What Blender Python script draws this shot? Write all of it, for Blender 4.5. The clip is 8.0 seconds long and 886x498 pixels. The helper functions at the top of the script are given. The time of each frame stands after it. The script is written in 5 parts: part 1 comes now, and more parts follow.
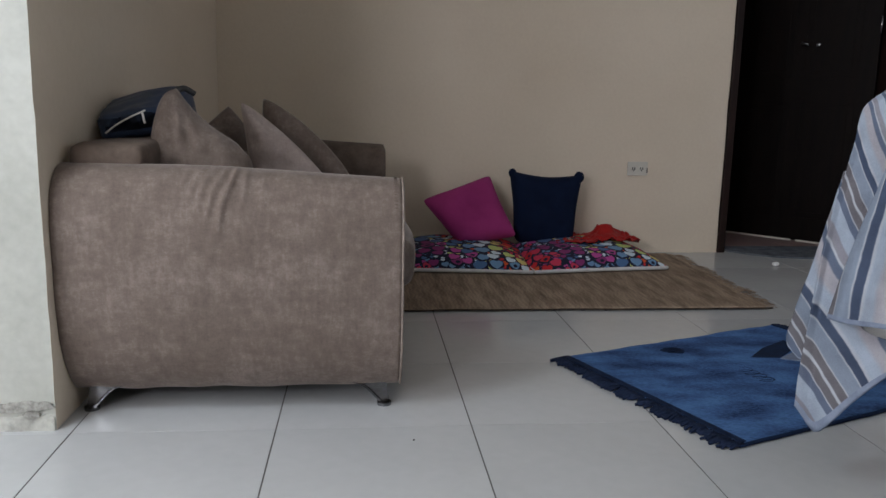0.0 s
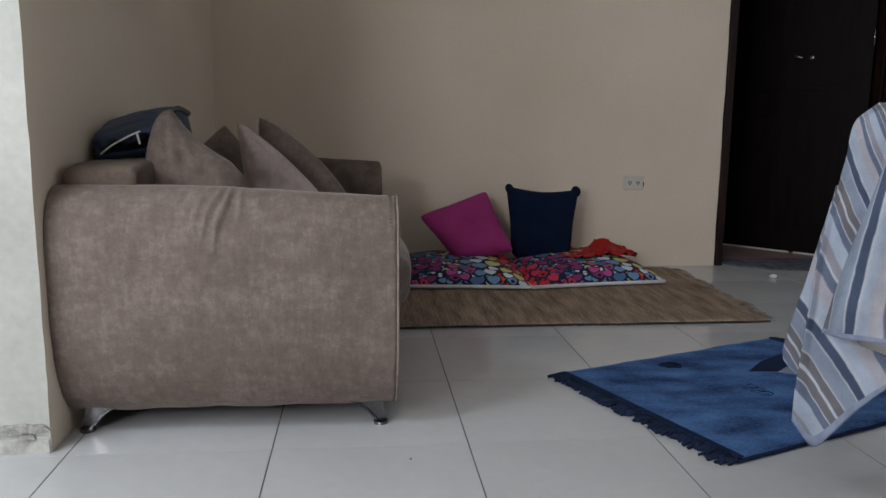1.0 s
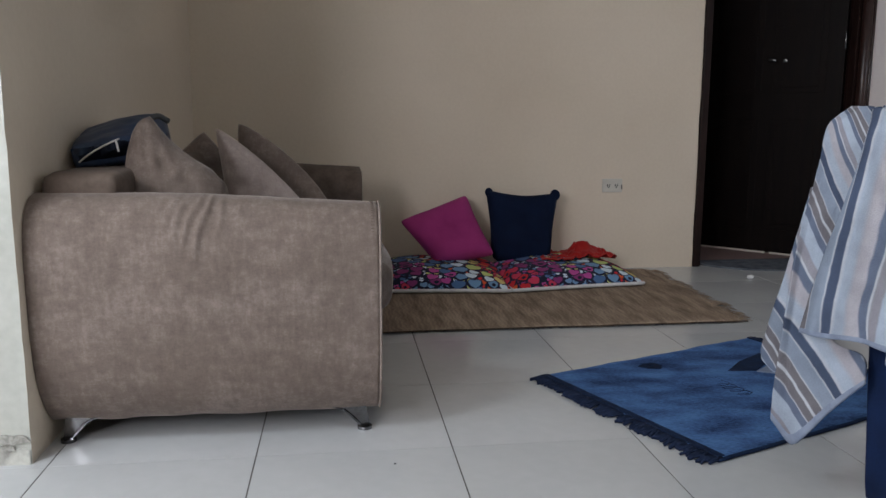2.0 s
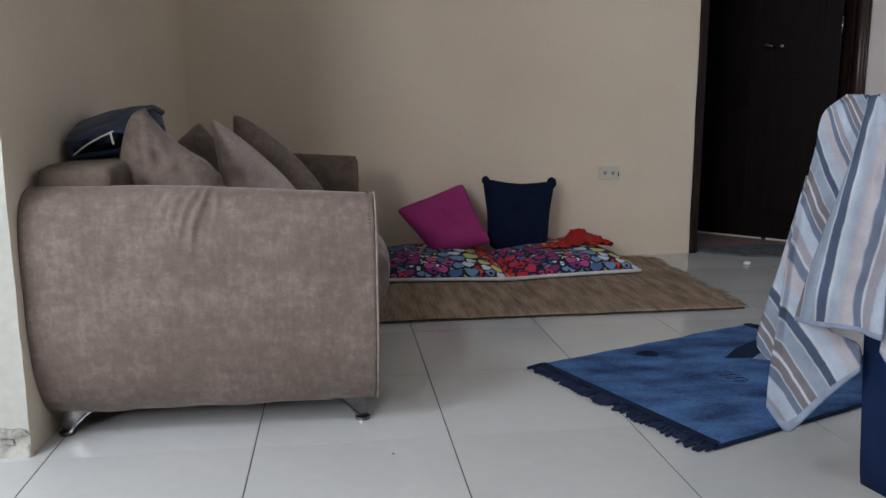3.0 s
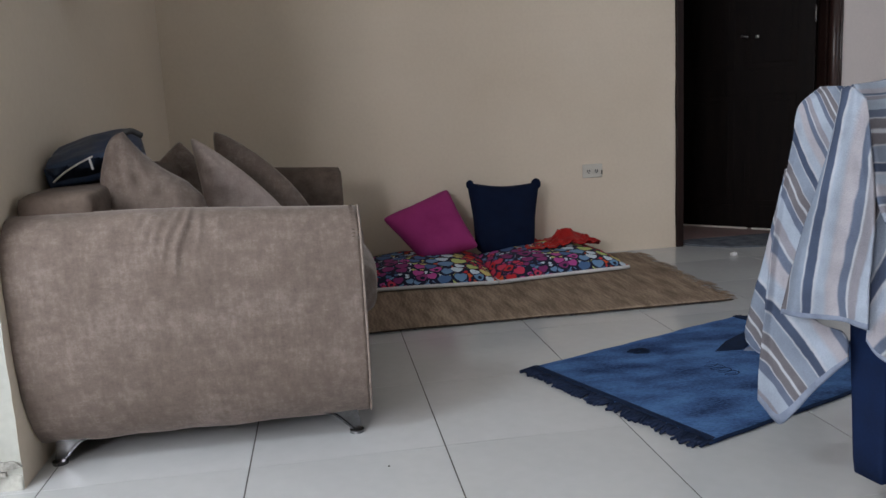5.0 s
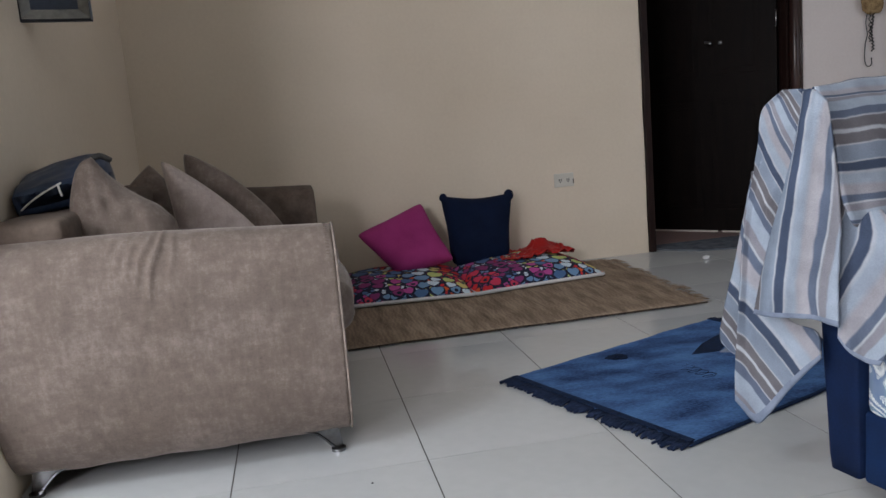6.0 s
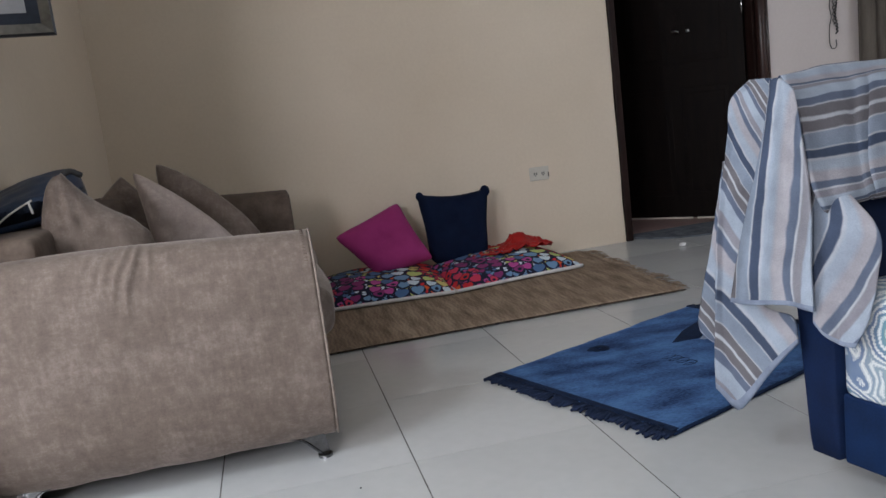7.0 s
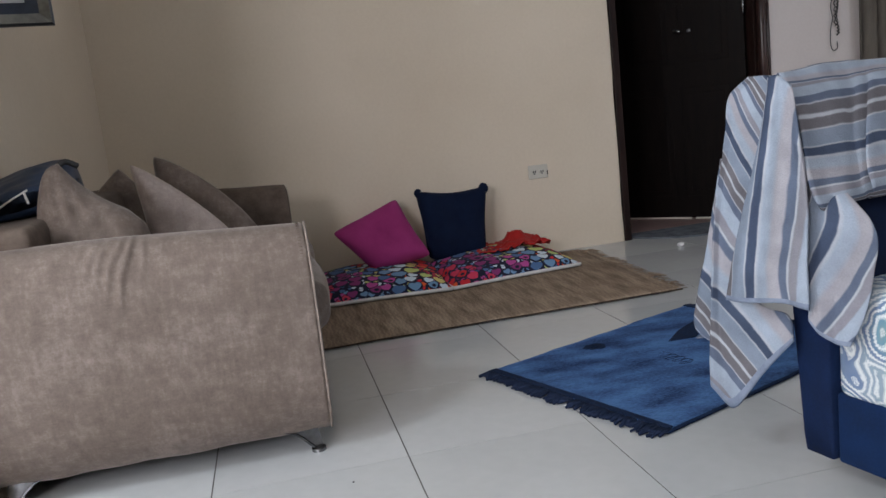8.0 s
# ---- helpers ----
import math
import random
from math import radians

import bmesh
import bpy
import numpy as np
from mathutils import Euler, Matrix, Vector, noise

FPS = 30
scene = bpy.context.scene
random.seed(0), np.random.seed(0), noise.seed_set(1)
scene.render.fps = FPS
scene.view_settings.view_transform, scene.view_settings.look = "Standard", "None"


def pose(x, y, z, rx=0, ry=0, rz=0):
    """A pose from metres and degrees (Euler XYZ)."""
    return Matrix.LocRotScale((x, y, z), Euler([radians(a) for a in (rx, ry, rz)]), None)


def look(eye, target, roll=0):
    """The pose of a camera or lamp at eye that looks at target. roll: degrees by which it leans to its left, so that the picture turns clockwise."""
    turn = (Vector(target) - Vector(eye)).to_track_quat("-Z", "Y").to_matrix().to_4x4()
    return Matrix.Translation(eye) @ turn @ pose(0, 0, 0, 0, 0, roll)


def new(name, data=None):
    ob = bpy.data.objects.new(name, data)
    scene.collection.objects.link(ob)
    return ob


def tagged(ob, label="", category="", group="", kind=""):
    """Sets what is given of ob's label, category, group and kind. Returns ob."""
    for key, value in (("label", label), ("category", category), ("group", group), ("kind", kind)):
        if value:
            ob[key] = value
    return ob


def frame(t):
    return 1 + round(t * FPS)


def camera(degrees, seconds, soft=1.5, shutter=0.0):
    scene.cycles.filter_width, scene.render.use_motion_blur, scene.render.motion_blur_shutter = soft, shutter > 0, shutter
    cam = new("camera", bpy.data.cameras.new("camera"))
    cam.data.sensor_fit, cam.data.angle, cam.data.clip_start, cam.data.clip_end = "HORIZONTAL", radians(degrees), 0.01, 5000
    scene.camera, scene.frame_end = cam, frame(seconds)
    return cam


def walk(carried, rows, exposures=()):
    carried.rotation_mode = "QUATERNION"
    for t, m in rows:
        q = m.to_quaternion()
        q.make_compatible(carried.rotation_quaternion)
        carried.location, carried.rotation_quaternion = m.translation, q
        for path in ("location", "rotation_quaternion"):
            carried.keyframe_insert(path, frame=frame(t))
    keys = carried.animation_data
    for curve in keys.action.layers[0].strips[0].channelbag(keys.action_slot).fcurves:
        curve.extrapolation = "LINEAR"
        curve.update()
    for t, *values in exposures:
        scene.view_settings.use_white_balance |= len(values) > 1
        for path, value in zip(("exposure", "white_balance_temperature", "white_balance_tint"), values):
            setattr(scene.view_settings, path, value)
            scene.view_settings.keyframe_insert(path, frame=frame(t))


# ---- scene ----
cam = camera(58.3, 8.0)
PATH = [
    (0, (-0.285, -1.931, 0.822), (-0.081, 0.026, 0.461), 1.2),
    (0.5, (-0.283, -1.932, 0.822), (-0.08, 0.029, 0.484), 0.9),
    (1, (-0.273, -1.931, 0.83), (-0.068, 0.032, 0.505), 0.6),
    (1.5, (-0.278, -1.938, 0.835), (-0.035, 0.022, 0.52), 0.4),
    (2, (-0.28, -1.94, 0.834), (-0.024, 0.018, 0.519), 0.2),
    (3.5, (-0.275, -1.94, 0.847), (-0.018, 0.011, 0.487), -0.8),
    (4, (-0.28, -1.938, 0.845), (-0.033, 0.015, 0.489), -1.9),
    (5.5, (-0.26, -1.94, 0.863), (0.043, 0.009, 0.535), -3.1),
    (5.8, (-0.263, -1.942, 0.861), (0.072, 0.004, 0.544), -2.9),
    (6, (-0.265, -1.943, 0.859), (0.086, 0.002, 0.548), -4.8),
    (6.2, (-0.259, -1.94, 0.861), (0.108, 0.002, 0.555), -6.9),
    (6.5, (-0.249, -1.935, 0.864), (0.128, 0.004, 0.545), -7.5),
    (6.7, (-0.253, -1.939, 0.868), (0.131, -0.003, 0.544), -7.0),
    (7, (-0.26, -1.944, 0.873), (0.14, -0.012, 0.546), -7.1),
    (7.5, (-0.25, -1.928, 0.857), (0.159, 0.002, 0.529), -6.8),
    (8, (-0.252, -1.942, 0.861), (0.149, -0.011, 0.531), -6.4),
]
walk(cam, [(t, look(eye, target, roll)) for t, eye, target, roll in PATH],
     exposures=[(0, -0.75), (1, -0.74), (1.5, -0.60), (2, -0.56), (4, -0.48), (5.5, -0.42), (8, -0.31)])


# ---- world and large lights ----
world = bpy.data.worlds.new("world")
scene.world = world
world.use_nodes = True
wn = world.node_tree.nodes
sky = wn.new("ShaderNodeTexSky")
sky.sky_type, sky.sun_disc = "NISHITA", False
sky.sun_elevation, sky.sun_rotation = radians(48), radians(-110)
world.node_tree.links.new(sky.outputs[0], wn["Background"].inputs[0])
wn["Background"].inputs[1].default_value = 0.1


def window_light(name, place, target, width, height, power, colour):
    lamp = bpy.data.lights.new(name, "AREA")
    lamp.shape, lamp.size, lamp.size_y, lamp.energy, lamp.color = "RECTANGLE", width, height, power, colour
    ob = new(name, lamp)
    ob.matrix_world = look(place, target)
    return ob


# daylight through three unseen windows; south is added to brighten the back wall
window_light("daylight_west", (-3.14, -1.9, 1.78), (0.0, -1.3, 0.6), 1.9, 1.5, 70, (0.86, 0.91, 1.0))
window_light("south_fill", (-2.6, -4.14, 2.0), (1.0, 2.4, 0.8), 0.92, 0.95, 94, (0.93, 0.93, 1.0))
# Unseen lamp, added where the sofa's floor shadow points back to
lamp = bpy.data.lights.new("unseen_ceiling_lamp", "AREA")
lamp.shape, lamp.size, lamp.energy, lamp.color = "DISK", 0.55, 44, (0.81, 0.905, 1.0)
new("unseen_ceiling_lamp", lamp).matrix_world = look((-1.9, -1.2, 2.655), (-1.9, -1.19, 0.0))
window_light("daylight_east", (4.72, -0.6, 1.5), (0.0, -0.6, 1.5), 1.7, 1.3, 27, (0.72, 0.82, 1.0))


# ---- materials ----
def surface(name, low, high, scale=6.0, rough=0.6, rough_var=0.1, bump=0.15, fine=120.0, metal=0.0, sheen=0.0, stretch=(1, 1, 1), coords="Object", bias=0.5):
    """Two colours mixed by coarse and fine noise, with fine relief."""
    m = bpy.data.materials.new(name)
    m.use_nodes = True
    n, l = m.node_tree.nodes, m.node_tree.links
    b = n["Principled BSDF"]
    tc, mp = n.new("ShaderNodeTexCoord"), n.new("ShaderNodeMapping")
    l.new(tc.outputs[coords], mp.inputs[0])
    mp.inputs["Scale"].default_value = stretch
    big, small = n.new("ShaderNodeTexNoise"), n.new("ShaderNodeTexNoise")
    for tex, sc, de in ((big, scale, 5.0), (small, fine, 3.0)):
        l.new(mp.outputs[0], tex.inputs["Vector"])
        tex.inputs["Scale"].default_value, tex.inputs["Detail"].default_value = sc, de
    add = n.new("ShaderNodeMath")
    add.operation = "MULTIPLY_ADD"
    l.new(small.outputs[0], add.inputs[0])
    add.inputs[1].default_value = 0.4
    l.new(big.outputs[0], add.inputs[2])
    ramp = n.new("ShaderNodeValToRGB")
    l.new(add.outputs[0], ramp.inputs[0])
    e = ramp.color_ramp.elements
    e[0].position, e[0].color = bias - 0.05, (*low, 1)
    e[1].position, e[1].color = bias + 0.4, (*high, 1)
    l.new(ramp.outputs[0], b.inputs["Base Color"])
    rr = n.new("ShaderNodeMapRange")
    l.new(big.outputs[0], rr.inputs[0])
    rr.inputs[1].default_value, rr.inputs[2].default_value = 0.3, 0.7
    rr.inputs[3].default_value, rr.inputs[4].default_value = rough - rough_var, rough + rough_var
    l.new(rr.outputs[0], b.inputs["Roughness"])
    bp = n.new("ShaderNodeBump")
    bp.inputs["Strength"].default_value, bp.inputs["Distance"].default_value = bump, 0.004
    l.new(add.outputs[0], bp.inputs["Height"])
    l.new(bp.outputs[0], b.inputs["Normal"])
    b.inputs["Metallic"].default_value = metal
    if rough >= 0.75:
        b.inputs["Specular IOR Level"].default_value = 0.15
    b.inputs["Sheen Weight"].default_value = sheen
    b.inputs["Sheen Roughness"].default_value = 0.4
    return m


def node_math(n, l, op, a, b=None, c=None):
    q = n.new("ShaderNodeMath")
    q.operation = op
    for k, v in enumerate((a, b, c)):
        if v is None:
            continue
        if isinstance(v, (int, float)):
            q.inputs[k].default_value = v
        else:
            l.new(v, q.inputs[k])
    return q.outputs[0]


WALL = surface("cream_wall_paint", (0.715, 0.610, 0.482), (0.798, 0.692, 0.560), 1.3, 0.55, 0.1, 0.08, 60)
# Cooler light on the wall right of the door, put into its paint
WALL_COOL_LIT = surface("cool_lit_wall_paint", (0.66, 0.595, 0.570), (0.74, 0.672, 0.648), 1.3, 0.55, 0.1, 0.08, 60)
# Greenish wall-end paint, darkened below the cream to offset the strong light on it
WALL_TONED = surface("toned_wall_end_paint", (0.40, 0.41, 0.365), (0.57, 0.575, 0.525), 3.0, 0.6, 0.1, 0.25, 40)
PLASTER = surface("chipped_plaster", (0.26, 0.25, 0.23), (0.55, 0.55, 0.50), 26, 0.85, 0.05, 0.6, 90, bias=0.42)
WHITE = surface("white_ceiling_paint", (0.74, 0.73, 0.70), (0.82, 0.81, 0.78), 2.0, 0.7, 0.05, 0.05, 60)
# Tan chosen for the unseen south wall so that it bounces less light
TAN = surface("bounce_cut_tan", (0.34, 0.29, 0.24), (0.42, 0.36, 0.30), 1.3, 0.6, 0.1, 0.08, 60)
GROUT = surface("dark_grout", (0.09, 0.085, 0.08), (0.16, 0.15, 0.14), 10, 0.8, 0.05, 0.2, 80)
# Darker suede: shade on sofa back and far arm, in the colour; also stitches
SUEDE_SHADE_AND_THREAD = surface("shaded_suede_and_thread", (0.098, 0.074, 0.060), (0.16, 0.122, 0.100), 20, 0.85, 0.05, 0.2, 90, sheen=0.05)
PIPING = surface("pale_piping", (0.20, 0.16, 0.14), (0.33, 0.27, 0.235), 30, 0.8, 0.05, 0.2, 200)
CHROME = surface("worn_chrome", (0.30, 0.30, 0.31), (0.52, 0.52, 0.53), 14, 0.26, 0.08, 0.03, 90, metal=1.0)
# Sofa-foot chrome with its dark reflections put into the colour
STEEL = surface("dark_reflecting_chrome", (0.09, 0.09, 0.095), (0.24, 0.24, 0.25), 18, 0.18, 0.08, 0.03, 90, metal=1.0)
# Near-black colour of the panel that stands in for under-sofa shade
UNDER_SHADE = surface("under_sofa_shade", (0.003, 0.003, 0.003), (0.007, 0.007, 0.007), 20, 0.95, 0.03, 0.2, 150)
NAVY_BAG = surface("navy_nylon", (0.010, 0.022, 0.055), (0.025, 0.055, 0.12), 12, 0.5, 0.1, 0.25, 160)
NAVY_KNIT = surface("navy_cotton", (0.003, 0.007, 0.024), (0.006, 0.013, 0.040), 12, 0.9, 0.05, 0.4, 260)
PINK = surface("magenta_cotton", (0.27, 0.026, 0.135), (0.35, 0.040, 0.18), 8, 0.85, 0.05, 0.3, 260, sheen=0.05)
RED = surface("red_cloth", (0.30, 0.012, 0.012), (0.46, 0.024, 0.020), 14, 0.8, 0.05, 0.3, 200, sheen=0.1)
WHITE_CLOTH = surface("white_cloth", (0.62, 0.62, 0.62), (0.80, 0.80, 0.80), 20, 0.85, 0.05, 0.2, 200)
DARK_WOOD = surface("dark_stained_wood", (0.004, 0.0025, 0.0025), (0.010, 0.006, 0.005), 5, 0.5, 0.08, 0.12, 40, stretch=(6, 6, 0.6))
CASING_WOOD = surface("casing_wood", (0.010, 0.005, 0.0042), (0.026, 0.012, 0.010), 5, 0.42, 0.06, 0.12, 40, stretch=(6, 6, 0.6))
GLOSS_WOOD = surface("varnished_wood", (0.022, 0.010, 0.009), (0.048, 0.022, 0.018), 5, 0.30, 0.05, 0.05, 40, stretch=(6, 6, 0.6))
NAVY_VELVET = surface("navy_velvet", (0.003, 0.009, 0.034), (0.006, 0.017, 0.060), 14, 0.8, 0.08, 0.12, 180)
BLUE_VELVET = surface("blue_velvet", (0.0035, 0.013, 0.048), (0.007, 0.024, 0.080), 14, 0.75, 0.08, 0.12, 180)
HEM = surface("grey_blue_hem", (0.17, 0.205, 0.28), (0.24, 0.28, 0.37), 30, 0.9, 0.05, 0.3, 200)
FRINGE = surface("navy_fringe", (0.006, 0.011, 0.028), (0.016, 0.026, 0.06), 30, 0.9, 0.05, 0.4, 220)
RUG_EDGE = surface("rug_binding", (0.005, 0.011, 0.033), (0.012, 0.026, 0.068), 30, 0.9, 0.05, 0.3, 220)
CORD_BROWN = surface("dark_brown_thread", (0.030, 0.020, 0.014), (0.11, 0.078, 0.054), 40, 0.9, 0.05, 0.4, 220)
GRIME = surface("bare_grey_plaster", (0.16, 0.155, 0.14), (0.46, 0.45, 0.41), 70, 0.9, 0.05, 0.4, 160, bias=0.45)
PLATE = surface("ivory_plastic", (0.62, 0.59, 0.52), (0.70, 0.67, 0.60), 14, 0.4, 0.05, 0.03, 80)
SLOT = surface("dark_plastic", (0.02, 0.02, 0.02), (0.05, 0.05, 0.05), 20, 0.5, 0.05, 0.05, 90)
CORD = surface("black_rubber", (0.010, 0.010, 0.010), (0.025, 0.022, 0.022), 20, 0.5, 0.1, 0.05, 90)
TAN_WEAVE = surface("mottled_tan_weave", (0.10, 0.055, 0.025), (0.36, 0.25, 0.13), 40, 0.85, 0.05, 0.6, 160, bias=0.45)
CURTAIN = surface("grey_brown_curtain", (0.095, 0.080, 0.068), (0.165, 0.143, 0.122), 8, 0.8, 0.05, 0.2, 160, stretch=(3, 3, 0.5))
FRAME_SILVER = surface("dull_silver_moulding", (0.09, 0.088, 0.08), (0.22, 0.215, 0.20), 10, 0.35, 0.1, 0.1, 60, metal=0.6)
FRAME_BLACK = surface("black_moulding", (0.008, 0.008, 0.010), (0.02, 0.02, 0.024), 10, 0.35, 0.1, 0.05, 60)
PRINT = surface("dark_blue_print", (0.012, 0.018, 0.035), (0.03, 0.045, 0.08), 6, 0.4, 0.1, 0.0, 60)
MOUNT = surface("white_mount", (0.42, 0.44, 0.48), (0.55, 0.56, 0.60), 6, 0.5, 0.05, 0.0, 60)
PAPER = surface("white_paper", (0.74, 0.74, 0.74), (0.86, 0.86, 0.86), 30, 0.8, 0.05, 0.2, 120)
MAT = surface("blue_grey_mat", (0.06, 0.07, 0.085), (0.18, 0.195, 0.225), 16, 0.95, 0.03, 0.6, 150)
HALL = surface("reddish_floor", (0.20, 0.125, 0.112), (0.32, 0.215, 0.20), 8, 0.5, 0.1, 0.1, 60)
# Glow for the diffuser of the added, unseen ceiling light
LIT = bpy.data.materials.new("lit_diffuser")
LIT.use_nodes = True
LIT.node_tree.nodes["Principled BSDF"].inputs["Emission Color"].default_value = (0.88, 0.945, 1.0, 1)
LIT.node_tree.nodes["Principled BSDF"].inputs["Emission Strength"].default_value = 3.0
WINDOW_FRAME = surface("white_window_paint", (0.66, 0.66, 0.64), (0.76, 0.76, 0.74), 10, 0.4, 0.05, 0.03, 80)


def glass_material():
    m = bpy.data.materials.new("window_glass")
    m.use_nodes = True
    b = m.node_tree.nodes["Principled BSDF"]
    b.inputs["Transmission Weight"].default_value, b.inputs["Roughness"].default_value = 1.0, 0.02
    return m


GLASS = glass_material()


def suede_material(name, low, mid, high):
    """Brushed suede: cloudy light and dark nap, sparse pale rubbed flecks, fine grain."""
    m = bpy.data.materials.new(name)
    m.use_nodes = True
    n, l = m.node_tree.nodes, m.node_tree.links
    b = n["Principled BSDF"]
    b.inputs["Roughness"].default_value, b.inputs["Specular IOR Level"].default_value = 0.9, 0.12
    b.inputs["Sheen Weight"].default_value, b.inputs["Sheen Roughness"].default_value = 0.32, 0.32
    b.inputs["Sheen Tint"].default_value = (0.95, 0.88, 0.84, 1)
    tc, mp = n.new("ShaderNodeTexCoord"), n.new("ShaderNodeMapping")
    l.new(tc.outputs["Object"], mp.inputs[0])
    mp.inputs["Scale"].default_value = (0.75, 1.0, 1.25)
    cloud, nap, grain = (n.new("ShaderNodeTexNoise") for _ in range(3))
    for tex, sc, de, ro in ((cloud, 5.5, 3, 0.5), (nap, 28, 9, 0.78), (grain, 190, 3, 0.6)):
        l.new(mp.outputs[0], tex.inputs["Vector"])
        tex.inputs["Scale"].default_value, tex.inputs["Detail"].default_value, tex.inputs["Roughness"].default_value = sc, de, ro
    up, cross = n.new("ShaderNodeMapping"), n.new("ShaderNodeTexNoise")
    l.new(tc.outputs["Object"], up.inputs[0])
    up.inputs["Scale"].default_value, up.inputs["Location"].default_value = (1.7, 1.0, 0.55), (3.0, 1.0, 2.0)
    l.new(up.outputs[0], cross.inputs["Vector"])
    cross.inputs["Scale"].default_value, cross.inputs["Detail"].default_value, cross.inputs["Roughness"].default_value = 34, 8, 0.76
    both = node_math(n, l, "MULTIPLY_ADD", cross.outputs[0], 0.46, node_math(n, l, "MULTIPLY", nap.outputs[0], 0.56))
    t = node_math(n, l, "MULTIPLY_ADD", cloud.outputs[0], 0.30, both)
    t = node_math(n, l, "MULTIPLY_ADD", grain.outputs[0], 0.16, t)
    ramp = n.new("ShaderNodeValToRGB")
    e = ramp.color_ramp.elements
    e[0].position, e[0].color = 0.55, (*low, 1)
    e[1].position, e[1].color = 0.92, (*high, 1)
    q = e.new(0.74)
    q.color = (*mid, 1)
    l.new(t, ramp.inputs[0])
    l.new(ramp.outputs[0], b.inputs["Base Color"])
    bp = n.new("ShaderNodeBump")
    bp.inputs["Strength"].default_value, bp.inputs["Distance"].default_value = 0.3, 0.003
    l.new(t, bp.inputs["Height"])
    l.new(bp.outputs[0], b.inputs["Normal"])
    return m


SUEDE = suede_material("taupe_suede", (0.132, 0.102, 0.085), (0.186, 0.147, 0.126), (0.288, 0.236, 0.208))
# Pale cushion's suede, lightened further to stand for light that doesn't reach it
SUEDE_PALE_LIT = suede_material("lit_pale_taupe_suede", (0.38, 0.31, 0.285), (0.48, 0.405, 0.375), (0.64, 0.56, 0.52))


DARK_WOOD.node_tree.nodes["Principled BSDF"].inputs["Specular IOR Level"].default_value = 0.12
CASING_WOOD.node_tree.nodes["Principled BSDF"].inputs["Specular IOR Level"].default_value = 0.2


def tile_material():
    """Cream glazed floor tile; every tile a little different, with dull smears in the glaze."""
    m = surface("cream_glazed_tile", (0.496, 0.506, 0.508), (0.555, 0.566, 0.568), 1.4, 0.16, 0.07, 0.02, 25)
    n, l = m.node_tree.nodes, m.node_tree.links
    b = n["Principled BSDF"]
    old = b.inputs["Base Color"].links[0].from_socket
    info, hsv = n.new("ShaderNodeObjectInfo"), n.new("ShaderNodeHueSaturation")
    l.new(old, hsv.inputs["Color"])
    l.new(node_math(n, l, "MULTIPLY_ADD", info.outputs["Random"], 0.06, 0.97), hsv.inputs["Value"])
    l.new(hsv.outputs[0], b.inputs["Base Color"])
    b.inputs["Specular IOR Level"].default_value = 0.5
    return m


TILE = tile_material()


def jute_material():
    m = surface("jute_weave", (0.150, 0.105, 0.075), (0.415, 0.315, 0.232), 6, 0.95, 0.03, 0.5, 150, stretch=(4.2, 0.7, 1), bias=0.47)
    n, l = m.node_tree.nodes, m.node_tree.links
    b = n["Principled BSDF"]
    tc, w = n.new("ShaderNodeTexCoord"), n.new("ShaderNodeTexWave")
    w.bands_direction = "X"
    l.new(tc.outputs["Object"], w.inputs["Vector"])
    w.inputs["Scale"].default_value, w.inputs["Distortion"].default_value, w.inputs["Detail"].default_value = 17, 9.0, 5
    mix = n.new("ShaderNodeMix")
    mix.data_type, mix.blend_type = "RGBA", "MULTIPLY"
    old = b.inputs["Base Color"].links[0].from_socket
    l.new(old, mix.inputs[6])
    l.new(w.outputs[0], mix.inputs[7])
    mix.inputs[0].default_value = 0.2
    l.new(mix.outputs[2], b.inputs["Base Color"])
    bp = n.new("ShaderNodeBump")
    bp.inputs["Strength"].default_value, bp.inputs["Distance"].default_value = 0.15, 0.004
    l.new(w.outputs[0], bp.inputs["Height"])
    l.new(b.inputs["Normal"].links[0].from_socket, bp.inputs["Normal"])
    l.new(bp.outputs[0], b.inputs["Normal"])
    return m


JUTE = jute_material()


def plush_material():
    """Blue pile, brushed light and dark in long strokes."""
    m = surface("blue_plush", (0.005, 0.015, 0.056), (0.075, 0.165, 0.35), 5.0, 0.9, 0.05, 0.5, 90, sheen=0.28, stretch=(0.95, 1.8, 1), bias=0.515)
    m.node_tree.nodes["Principled BSDF"].inputs["Sheen Tint"].default_value = (0.16, 0.36, 0.85, 1)
    ramp = m.node_tree.nodes["Color Ramp"].color_ramp.elements
    ramp[0].position, ramp[1].position = 0.52, 0.88
    m.node_tree.nodes["Mapping"].inputs["Rotation"].default_value = (0, 0, radians(-21))
    return m


PLUSH = plush_material()


